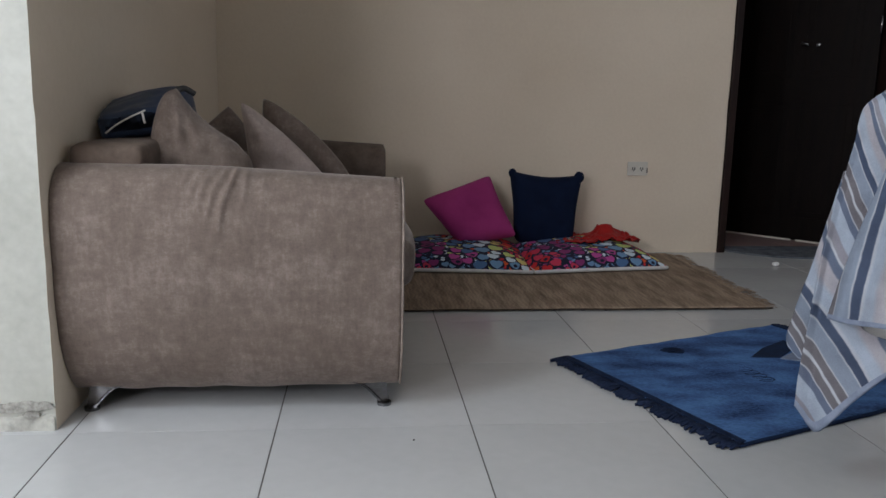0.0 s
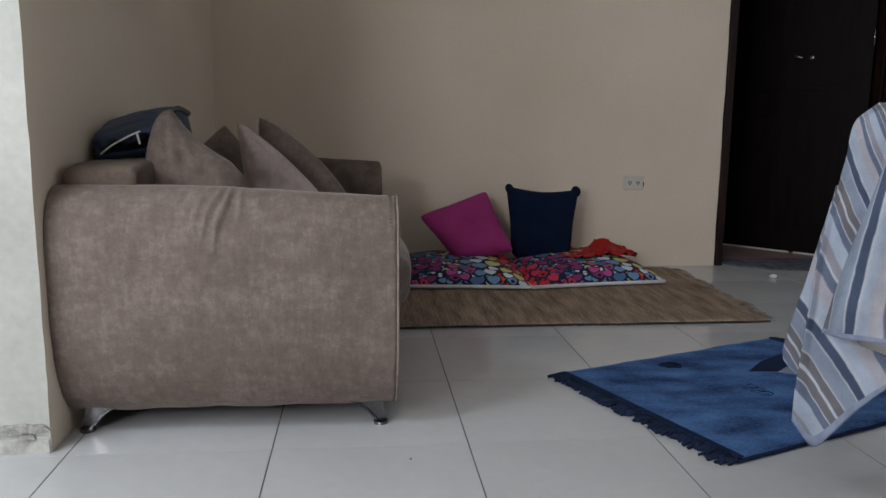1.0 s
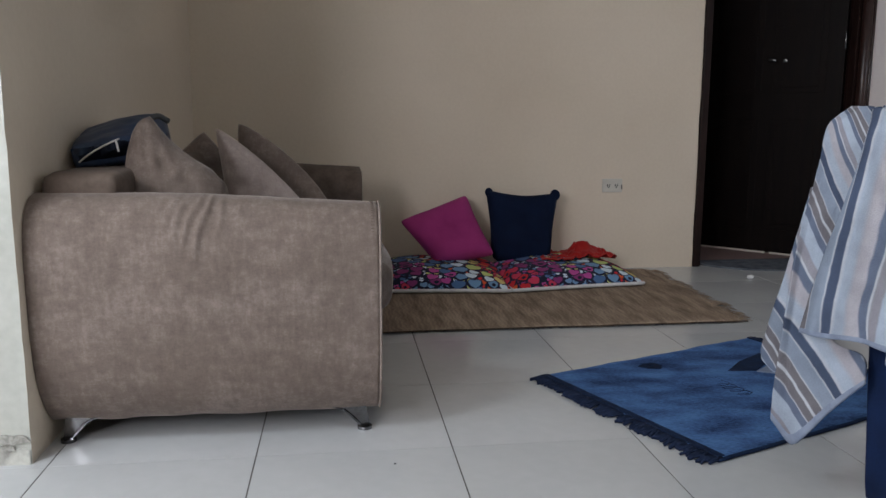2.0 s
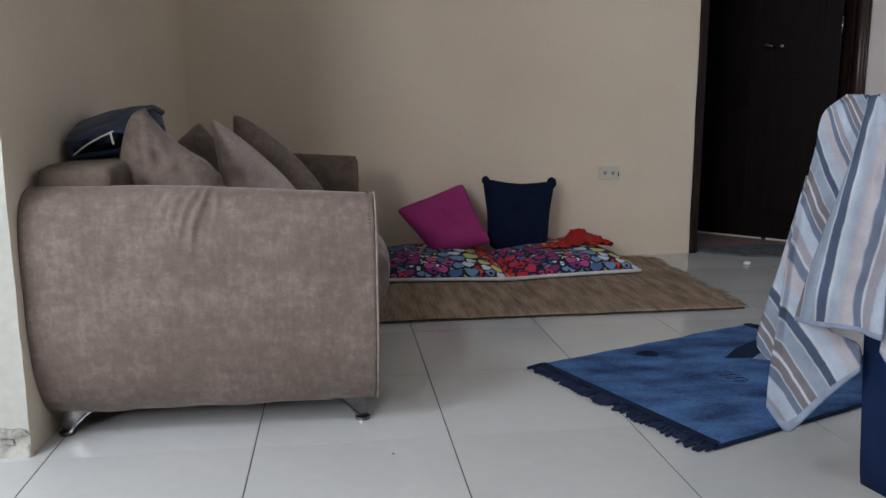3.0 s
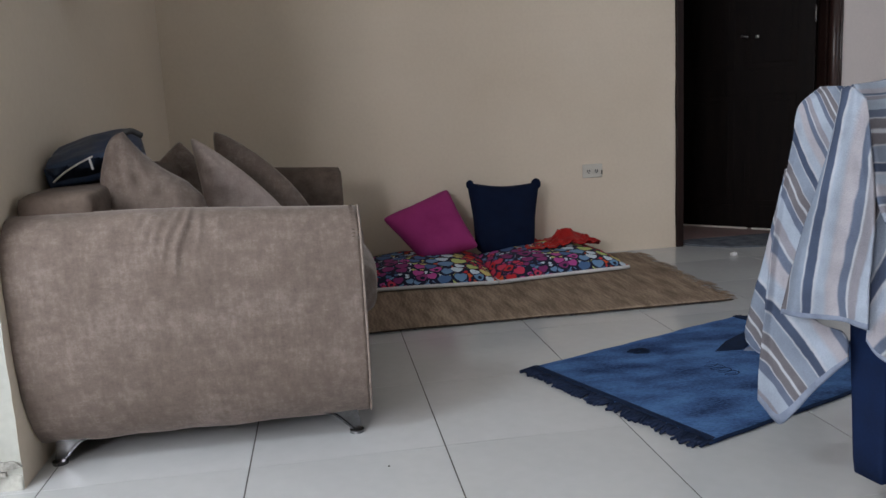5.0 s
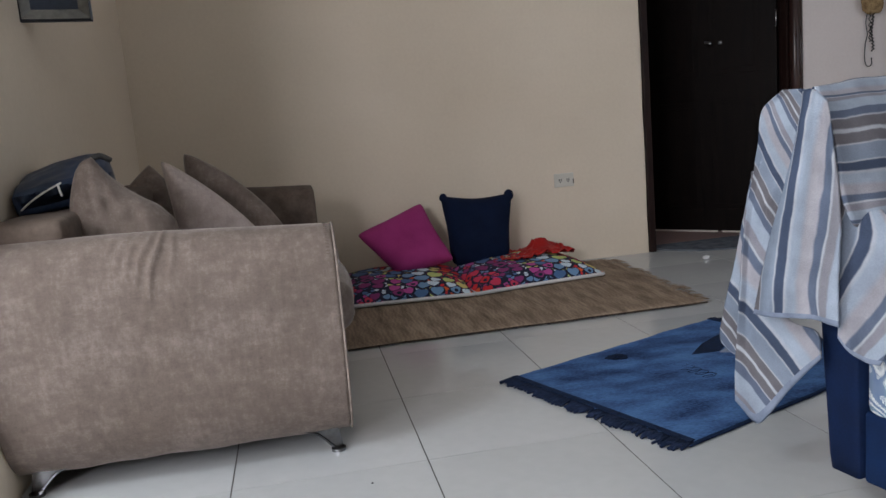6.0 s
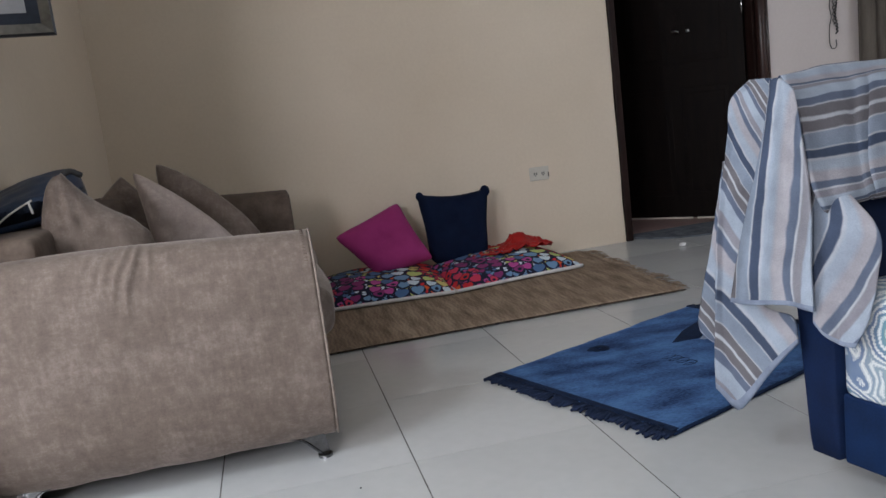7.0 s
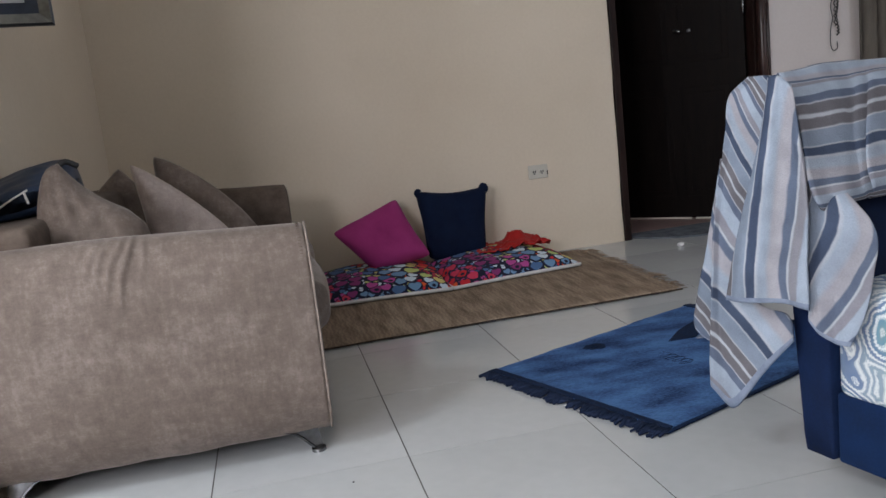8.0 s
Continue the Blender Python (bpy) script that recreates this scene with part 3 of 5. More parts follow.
# chipped skirting at the foot of the wall end, and a thin cream skirting line under the back wall
bm = bmesh.new()
lines = []
for k in range(181):
    x = WX - 0.003 - k * 0.006
    h = 0.040 + 0.018 * wobble((x, 0, 0), 9) + 0.010 * wobble((x, 3, 0), 40)
    d = 0.0195 - 0.0035 * abs(wobble((x, 1, 0), 18))
    lines.append([bm.verts.new((x, 0.0225, 0.0)), bm.verts.new((x, d - 0.001, 0.0)), bm.verts.new((x, d, h * 0.6)), bm.verts.new((x, d + 0.0012, h)), bm.verts.new((x, 0.0225, h + 0.002))])
for a, c in zip(lines, lines[1:]):
    for k in range(4):
        bm.faces.new((a[k], c[k], c[k + 1], a[k + 1]))
bmesh.ops.recalc_face_normals(bm, faces=bm.faces)
structure("baseboard_chipped", bm, PLASTER, "chipped dirty plaster strip along the wall foot")

base = bpy.data.objects["baseboard_chipped"]
rng = random.Random(17)
for cx, cz, w, h in ((-1.075, 0.066, 0.030, 0.010), (-1.112, 0.064, 0.040, 0.014), (-1.150, 0.061, 0.034, 0.010), (-1.185, 0.064, 0.028, 0.012), (-1.095, 0.044, 0.018, 0.008), (-1.235, 0.060, 0.05, 0.012)):
    bm = bmesh.new()
    mid, rim, foot_rim = bm.verts.new((cx, 0.0130, cz)), [], []
    for k in range(26):
        a = 2 * math.pi * k / 26
        r = 1 + 0.45 * wobble((math.cos(a), math.sin(a), cx * 9), 1.9) + rng.uniform(-0.08, 0.08)
        x, z = cx + w * r * math.cos(a), cz + h * r * math.sin(a)
        rim.append(bm.verts.new((x, 0.0145, z)))
        foot_rim.append(bm.verts.new((x + 0.001 * math.cos(a), 0.0235, z)))
    for k in range(26):
        m = (k + 1) % 26
        bm.faces.new((mid, rim[k], rim[m]))
        bm.faces.new((rim[k], foot_rim[k], foot_rim[m], rim[m]))
    bmesh.ops.recalc_face_normals(bm, faces=bm.faces)
    part("chip", bm, GRIME, base, "grey patch of bare plaster", smooth=False)

# ---- doorway ----
door_frame = structure("door_frame", box(1.773, 1.816, WY - 0.012, WY + 0.17, 0, 2.14, 0.006), CASING_WOOD, "dark stained wooden door frame")
part("jamb", box(2.731, 2.80, WY - 0.012, WY + 0.17, 0, 2.14, 0.006), CASING_WOOD, door_frame, smooth=False)
part("head", box(1.816, 2.731, WY - 0.010, WY + 0.17, 2.07, 2.14, 0.006), CASING_WOOD, door_frame, smooth=False)
part("stop", box(2.712, 2.731, WY + 0.02, WY + 0.075, 0, 2.07, 0.004), CASING_WOOD, door_frame, smooth=False)
# Bead shaped and added so that the casing shows a bright upright highlight
part("bead", tube([(2.752, WY - 0.006, 0.001), (2.752, WY - 0.006, 2.13)], 0.028, 24), GLOSS_WOOD, door_frame, "rounded glossy moulding, added to catch a highlight")
part("bead", tube([(2.788, WY - 0.012, 0.001), (2.788, WY - 0.012, 2.13)], 0.010, 14), GLOSS_WOOD, door_frame)

ang = math.degrees(math.atan2(0.388, -0.339))
door = thing("door_leaf", "dark brown wooden door standing ajar, chrome fittings", "door", at=pose(2.715, 2.545, 0, 0, 0, ang))
part("leaf", box(0, 0.89, -0.02, 0.02, 0.010, 2.05, 0.003), DARK_WOOD, door, smooth=False)
for z0, z1 in ((0.16, 0.86), (1.02, 1.92)):
    for x0, x1 in ((0.10, 0.41), (0.48, 0.79)):
        bm = box(x0, x1, 0.02, 0.024, z0, z1, 0.002)
        box(x0 + 0.035, x1 - 0.035, 0.024, 0.028, z0 + 0.035, z1 - 0.035, 0.002, 2, bm)
        part("panel", bm, DARK_WOOD, door, smooth=False)
for x0, x1 in ((0.02, 0.36), (0.39, 0.87)):
    part("bottom_strip", box(x0, x1, 0.02, 0.026, 0.003, 0.016, 0.001), PLATE, door, "pale draught strip", smooth=False)
# lever handle, halfway along the visible leaf
handle = part("door_handle", tube([(0.42, 0.03, 1.225), (0.42, 0.07, 1.225)], 0.008), CHROME, door, "small chrome door fitting")
bm = tube(spline([(0.42, 0.07, 1.225), (0.405, 0.074, 1.222), (0.38, 0.072, 1.215)], 4), 0.009)
part("lever", bm, CHROME, handle)
part("keyhole_plate", box(0.325, 0.35, 0.02, 0.038, 1.207, 1.227, 0.005), CHROME, door, "small chrome keyhole plate")
for z in (0.25, 1.27, 1.85):
    part("hinge", tube([(0.0, 0.028, z), (0.0, 0.028, z + 0.10)], 0.007), CHROME, door)

# ---- ceiling light, unseen, added for the sofa's floor shadow ----
fixture = thing("ceiling_light", "round white ceiling light, unseen, added for the sofa's floor shadow", "ceiling light", at=pose(-1.9, -1.2, TOP))
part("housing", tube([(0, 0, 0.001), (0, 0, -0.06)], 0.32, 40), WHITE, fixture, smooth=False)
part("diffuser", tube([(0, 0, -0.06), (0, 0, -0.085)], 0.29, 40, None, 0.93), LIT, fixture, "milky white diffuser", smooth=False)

# ---- sofa ----
sofa = thing("sofa", "taupe suede three-seat sofa with rolled arms and chrome feet", "sofa", at=pose(WX, 0.06, 0))
SL, SD = 1.90, 0.855      # length along the wall, depth from the wall to the arm's front

ARM = [(0.112, 0.058), (0.084, 0.082), (0.054, 0.12), (0.028, 0.18), (0.012, 0.26), (0.005, 0.36), (0.003, 0.46), (0.006, 0.54), (0.022, 0.60), (0.058, 0.642),
       (0.11, 0.655), (0.165, 0.645), (0.21, 0.615), (0.235, 0.56), (0.24, 0.46), (0.24, 0.30), (0.24, 0.058)]


def arm_point(u, k, prof):
    """Surface of the rolled arm: u runs from the wall to the front, k along the profile."""
    y, z = prof[k].x, prof[k].y
    drop = 0.030 * max(0.0, (u - 0.25) / 0.75) ** 1.5 * (z / 0.65) ** 2
    x = 0.003 + u * (SD - 0.003)
    puff = math.sin(math.pi * min(1, max(0, u))) ** 0.5
    g = 0.0
    # gathers that fan out below the top
    for c, lean, w, a, foot_z in ((0.511, 0.34, 0.0075, 0.014, 0.42), (0.482, 0.46, 0.008, 0.011, 0.49), (0.451, 0.55, 0.008, 0.009, 0.53), (0.421, 0.60, 0.009, 0.007, 0.55),
                                  (0.381, 0.55, 0.010, 0.005, 0.56), (0.548, 0.15, 0.008, 0.007, 0.54), (0.601, 0.1, 0.010, 0.004, 0.56), (0.316, 0.5, 0.012, 0.004, 0.57)):
        low = max(0.0, min(1.0, (z - foot_z) / (0.64 - foot_z)))
        cc = c - lean * (0.65 - z) + 0.004 * math.sin(z * 60 + c * 40)
        g += a * math.exp(-((u - cc) / w) ** 2) * low * (1.0 if z < 0.61 else max(0.15, 1 - (z - 0.61) * 18))
    g += 0.0035 * wobble((x, y, z), 5) + 0.002 * wobble((x, y, z), 14)
    y = y - 0.006 - (0.006 * puff) - g
    z = z - drop + (0.5 * g if z > 0.55 else 0) + (0.006 * wobble((x * 1.0, 0, 0), 9) if z < 0.07 else 0)
    return Vector((x, y, z))


def rolled_arm(nu=180):
    bm = bmesh.new()
    prof = spline([(y, z, 0) for y, z in ARM], 3)
    rows = []
    for i in range(nu + 1):
        u = i / nu
        line = [bm.verts.new(arm_point(u, k, prof)) for k in range(len(prof))]
        rows.append(line)
    # rounded ends: both end rings are drawn in a little
    for a, c in zip(rows, rows[1:]):
        for k in range(len(prof) - 1):
            bm.faces.new((a[k], a[k + 1], c[k + 1], c[k]))
        bm.faces.new((a[-1], a[0], c[0], c[-1]))
    for end, sgn in ((rows[0], -1), (rows[-1], 1)):
        mid = sum((v.co for v in end), Vector()) / len(end)
        inner = [bm.verts.new(v.co.lerp(mid, 0.10) + Vector((0.010 * sgn, 0, 0))) for v in end]
        for k in range(len(end)):
            j = (k + 1) % len(end)
            bm.faces.new((end[k], inner[k], inner[j], end[j]))
        bm.faces.new(inner)
    bmesh.ops.recalc_face_normals(bm, faces=bm.faces)
    return bm, prof


bm, prof = rolled_arm()
arm = part("arm", bm, SUEDE, sofa)
edge = [arm_point(1.0, k, prof) + Vector((0.006, -0.002, 0)) for k in range(0, len(prof) - 3)]
part("piping", tube(edge, 0.0033, 6), PIPING, arm, "pale corded seam along the arm front")
bm = bmesh.new()
for k in range(23, 33):
    for f in (0.0, 0.5):
        p = arm_point(0.980, k, prof).lerp(arm_point(0.980, k + 1, prof), f)
        q = arm_point(0.990, k, prof).lerp(arm_point(0.990, k + 1, prof), f)
        tube([p + Vector((0, -0.001, 0.0004)), q + Vector((0, -0.001, 0.0004))], 0.0011, 4, bm)
tagged(part("stitching", bm, SUEDE_SHADE_AND_THREAD, arm, "short dark stitches beside the seam"), kind="stuff")
# Far arm: its shade is put into the darker suede
far = part("arm", rolled_arm(48)[0], SUEDE_SHADE_AND_THREAD, sofa, at=Matrix.Translation((0, SL, 0)) @ Matrix.Diagonal((1, -1, 1, 1)))
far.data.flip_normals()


def padded(x0, x1, y0, y1, z0, z1, puff, seed, n=20, round_=0.18):
    """An upholstered block with bulging faces and soft edges."""
    bm = bmesh.new()
    bmesh.ops.create_cube(bm, size=2)
    bmesh.ops.subdivide_edges(bm, edges=bm.edges[:], cuts=n, use_grid_fill=True)
    c = Vector(((x0 + x1) / 2, (y0 + y1) / 2, (z0 + z1) / 2))
    h = Vector(((x1 - x0) / 2, (y1 - y0) / 2, (z1 - z0) / 2))
    for v in bm.verts:
        u = v.co.copy()
        r = min(h) * round_
        core = Vector([max(-h[i] + r, min(h[i] - r, u[i] * h[i])) for i in range(3)])
        out = Vector([u[i] * h[i] for i in range(3)]) - core
        p = core + (out.normalized() * r if out.length > 1e-9 else out)
        for i in range(3):
            a, b2 = (i + 1) % 3, (i + 2) % 3
            p[i] += math.copysign(puff * (1 - u[a] ** 2) * (1 - u[b2] ** 2), u[i]) * (abs(u[i]) ** 3)
        p += Vector((1, 1, 1)) * 0.003 * wobble(p + c, 7, seed)
        v.co = c + p
    return bm


# The back's shade is put into its darker suede too
part("back", padded(0.012, 0.205, 0.10, SL - 0.10, 0.06, 0.705, 0.006, 2, 24, 0.28), SUEDE_SHADE_AND_THREAD, sofa)
part("base", padded(0.24, 0.872, 0.245, SL - 0.245, 0.065, 0.29, 0.012, 4), SUEDE, sofa)
for k in range(2):
    a = 0.25 + k * 0.70
    part("seat_cushion", padded(0.23, 0.905, a, a + 0.695, 0.285, 0.435, 0.022, 6 + k, 22, 0.6), SUEDE, sofa)


def foot(x, y, sx, sy):
    """A chrome foot: a tapering web with a curved flange along its inner edge, on a round pad."""
    bm = bmesh.new()
    line = spline([(0.0, 0, 0.066), (0.030 * sx, 0, 0.055), (0.062 * sx, 0, 0.024), (0.076 * sx, 0, 0.008)], 5)
    rows = []
    for p in line:
        outer = Vector(((0.092 + 0.012 * (1 - p.z / 0.066)) * sx, 0, p.z))
        rows.append([bm.verts.new(q + Vector((0, d, 0))) for q, d in ((p, -0.007), (p + Vector((0.007 * sx, 0, 0)), -0.007), (p + Vector((0.009 * sx, 0, 0)), 0.0), (outer, 0.002), (outer, 0.010), (p, 0.010))])
    for a, c in zip(rows, rows[1:]):
        for k in range(6):
            bm.faces.new((a[k], a[(k + 1) % 6], c[(k + 1) % 6], c[k]))
    bm.faces.new(rows[0])
    bm.faces.new(rows[-1][::-1])
    tube([(0.088 * sx, 0, 0.0005), (0.088 * sx, 0, 0.009)], 0.020, 18, bm)
    for v in bm.verts:
        v.co += Vector((x, y, 0))
    bmesh.ops.recalc_face_normals(bm, faces=bm.faces)
    return bm


# Black panel added to deepen the shade under the sofa
bm = padded(0.035, SD - 0.075, 0.142, SL - 0.142, 0.046, 0.078, 0.001, 44, 12, 0.12)
part("shade_panel", bm, UNDER_SHADE, sofa, "added black panel that stands for shade under the sofa")
for x, sx in ((0.13, -1), (SD - 0.125, 1)):
    for y, sy in ((0.098, -1), (SL - 0.098, 1)):
        part("foot", foot(x, y, sx, sy), STEEL, sofa, "splayed chrome foot", smooth=False)

# ---- loose cushions on the sofa ----
LEAN = "cushions leaning on the sofa"


def cushion(size, thick, material, m, seed, label, group, pinch=0.07, name="throw_cushion", sag=0.0, wrinkle=0.008, slump=0.0, flat=0.5, ear=0.05):
    bm = pillow(size[0], size[1], thick, pinch, 28, wrinkle, seed, flat, sag, ear)
    for v in bm.verts:
        v.co.y -= slump * v.co.x * max(0.0, v.co.y / size[1] + 0.5)
    return solid(name, bm, material, label, "cushion", group, at=m)


def leaning(x, y, z, yaw, tilt, roll):
    """Stands on edge: tilt from upright, turned by yaw, spun in its plane by roll."""
    return pose(x, y, z, 0, 0, yaw) @ pose(0, 0, 0, 90 - tilt) @ pose(0, 0, 0, 0, 0, roll)


def slumped_cushion(corners, bows, thick, material, at, seed, label, creases=(), wrinkle=0.006, ear=0.10, bend=1.0, corner=8, knob=0.0, group="cushions leaning on the sofa"):
    """A soft cushion sunk out of square: four corners in its upright plane (low left, low right, high right, high left),
    each side bowed in or out, the filling gathered towards the corners, with creases fanning from a high corner."""
    n = 34
    c = [Vector((x, 0, z)) for x, z in corners]
    bm = bmesh.new()
    grid = {}
    for sgn in (1, -1):
        for i in range(n + 1):
            for j in range(n + 1):
                rim = i in (0, n) or j in (0, n)
                if rim and sgn < 0:
                    grid[sgn, i, j] = grid[1, i, j]
                    continue
                u, v = i / n, j / n
                p = (c[0] * (1 - u) + c[1] * u) * (1 - v) + (c[3] * (1 - u) + c[2] * u) * v
                hu, hv = (4 * u * (1 - u)) ** bend, (4 * v * (1 - v)) ** bend
                p += Vector((0, 0, -1)) * bows[0] * hu * (1 - v) + Vector((1, 0, 0)) * bows[1] * hv * u
                along = (c[2] - c[3]).normalized()
                p += Vector((-along.z, 0, along.x)) * bows[2] * hu * v + Vector((-1, 0, 0)) * bows[3] * hv * (1 - u)
                a, b2 = 2 * u - 1, 2 * v - 1
                p = p.lerp(sum(c, Vector()) / 4, ear * abs(a * b2) ** corner)
                full = max(0.0, (1 - a ** 4) * (1 - b2 ** 4)) ** 0.55
                d = thick / 2 * full * (1.12 - 0.3 * v)
                d += wrinkle * full * (wobble((p.x, sgn, p.z), 8, seed) + 0.6 * wobble((p.x, sgn, p.z), 22, seed)) * 2
                for angle, depth, width in creases:
                    q = p - c[3]
                    r = math.hypot(q.x, q.z)
                    off = math.atan2(q.z, q.x) - radians(angle)
                    d -= depth * full * math.exp(-(off / width) ** 2) * math.exp(-((r - 0.13) / 0.09) ** 2)
                grid[sgn, i, j] = bm.verts.new((p.x, -sgn * d, p.z))
    for sgn in (1, -1):
        for i in range(n):
            for j in range(n):
                quad = [grid[sgn, i, j], grid[sgn, i + 1, j], grid[sgn, i + 1, j + 1], grid[sgn, i, j + 1]]
                bm.faces.new(quad if sgn > 0 else quad[::-1])
    for q, size in ((c[3], knob), (c[2], 1.25 * knob)):      # stuffed ears at the upper corners
        if knob:
            at_ear = Matrix.Translation(q.lerp(sum(c, Vector()) / 4, 0.19)) @ Matrix.Diagonal((1.0, 0.8, 1.15, 1))
            bmesh.ops.create_icosphere(bm, subdivisions=3, radius=size, matrix=at_ear)
    bmesh.ops.recalc_face_normals(bm, faces=bm.faces)
    return solid("throw_cushion", bm, material, label, "cushion", group, at=at)


slumped_cushion([(-0.130, 0), (0.130, 0.0), (0.118, 0.250), (-0.098, 0.452)], (0.01, 0.01, -0.030, 0.045), 0.21, SUEDE,
                pose(-0.725, 0.40, 0.437, -6, 0, 6), 3.1, "taupe suede cushion slumped against the sofa back", ((-60, 0.020, 0.09), (-85, 0.016, 0.07), (-35, 0.018, 0.09), (-72, 0.012, 0.05)), ear=0.26, wrinkle=0.012)
cushion((0.38, 0.38), 0.12, SUEDE, leaning(-0.853, 1.50, 0.545, 14, 16, 40), 5.3, "taupe suede cushion standing on its corner behind the others", LEAN, flat=0.8)
slumped_cushion([(-0.150, 0), (0.105, 0.0), (0.132, 0.085), (-0.200, 0.392)], (0.01, 0.012, 0.018, -0.006), 0.20, SUEDE_PALE_LIT,
                pose(-0.530, 1.02, 0.437, -11, 0, 2), 8.7, "pale taupe suede cushion slumped at a slant, lightened as if lit", ((-50, 0.018, 0.07), (-70, 0.014, 0.06)), wrinkle=0.010, ear=0.05)
slumped_cushion([(-0.150, 0), (0.160, 0.0), (0.190, 0.085), (-0.175, 0.408)], (0.01, 0.012, 0.030, 0.0), 0.16, SUEDE,
                pose(-0.514, 1.30, 0.437, -11, 0, -2), 9.9, "taupe suede cushion tucked behind a paler one", ear=0.05)

# ---- bag on the sofa back ----
bag = thing("travel_bag", "navy nylon bag with a white zip lying on the sofa back", "bag", at=pose(-0.905, 0.56, 0.782, 0, -11, 6))
bm = padded(-0.138, 0.105, -0.14, 0.16, -0.062, 0.056, 0.008, 21, 24, 0.30)
for v in bm.verts:
    front = max(0.0, min(1.0, (0.08 - v.co.y) / 0.2))
    if v.co.z > 0:
        v.co.z -= 0.045 * front
    v.co.z += 0.007 * wobble(v.co, 9, 3) + 0.004 * wobble(v.co, 26, 5)
    v.co.y += 0.006 * wobble(v.co, 14, 8)
part("body", bm, NAVY_BAG, bag)
zip_line = spline([(-0.120, -0.152, -0.040), (-0.085, -0.157, -0.022), (-0.045, -0.158, -0.008), (0.0, -0.156, 0.004)], 5)
zipper = part("zipper", tube(zip_line, 0.0028, 6), WHITE_CLOTH, bag, "white zip")
part("zip_pull", box(-0.012, -0.006, -0.166, -0.160, -0.032, 0.002, 0.0015), WHITE_CLOTH, zipper)
part("strap_tab", tube(spline([(0.07, -0.08, 0.036), (0.105, -0.07, 0.048), (0.130, -0.05, 0.028)], 5), 0.009, 8), SLOT, bag, "dark carrying strap end")

# ---- jute rug ----
bm = bmesh.new()
NX, NY = 60, 40
cells = []
for i in range(NX + 1):
    col = []
    for j in range(NY + 1):
        u, v = i / NX, j / NY
        x = -0.32 + u * (1.720 + 0.03 * v)
        y = 1.140 + v * 1.20 + 0.008 * wobble((x, v, 0), 6) * (j in (0, NY)) - 0.012 * (x < 0.3) * (0.3 - x) * (1 - v)
        x += 0.010 * wobble((u, y, 2), 9) * (i in (0, NX))
        col.append(bm.verts.new((x, y, 0.0085 + 0.0018 * wobble((x, y, 0), 4) + 0.0012 * wobble((x, y, 0), 22))))
    cells.append(col)
for i in range(NX):
    for j in range(NY):
        bm.faces.new((cells[i][j], cells[i + 1][j], cells[i + 1][j + 1], cells[i][j + 1]))
jute = thing("jute_rug", "flat brown jute rug with frayed ends on the tiles", "rug")
thicken(part("weave", bm, JUTE, jute), 0.007)
rng = random.Random(4)
bm = bmesh.new()
for k in range(230):
    y = 1.16 + 1.17 * k / 230
    x = 1.398 + 0.03 * (y - 1.14) / 1.2
    clump = wobble((0, y, 0), 11)
    lean = 0.06 * clump + rng.uniform(-0.035, 0.035)
    ln = rng.uniform(0.03, 0.085) + 0.09 * max(0.0, wobble((3, y, 0), 7))
    lift = 0.010 + 0.03 * max(0.0, clump) * rng.random()
    tube([(x - 0.02, y, 0.010), (x + ln * 0.5, y + lean * 0.4, lift), (x + ln, y + lean, 0.004)], 0.0022, 4, bm, 0.5)
tagged(part("fringe", bm, JUTE, jute, "short frayed jute threads"), kind="stuff")
bm = bmesh.new()
for k in range(130):
    x = -0.2 + 1.6 * rng.random()
    tube([(x, 1.143, 0.008), (x + rng.uniform(-0.012, 0.012), 1.143 - rng.uniform(0.004, 0.016), 0.004)], 0.002, 4, bm, 0.5)
edge = [(-0.318 + 1.745 * k / 120, 1.1385 + 0.008 * wobble((-0.32 + 1.75 * k / 120, 0, 0), 6) - 0.012 * max(0.0, 0.62 - 1.75 * k / 120), 0.0075) for k in range(121)]
part("edge_cord", tube(edge, 0.0032, 5), CORD_BROWN, jute, "dark brown stitched edge")
tagged(part("loose_threads", bm, FRINGE, jute, "dark loose threads along the rug edge"), kind="stuff")

# ---- floor cushions with hearts ----
FLOORC = "floor cushions on the rug"


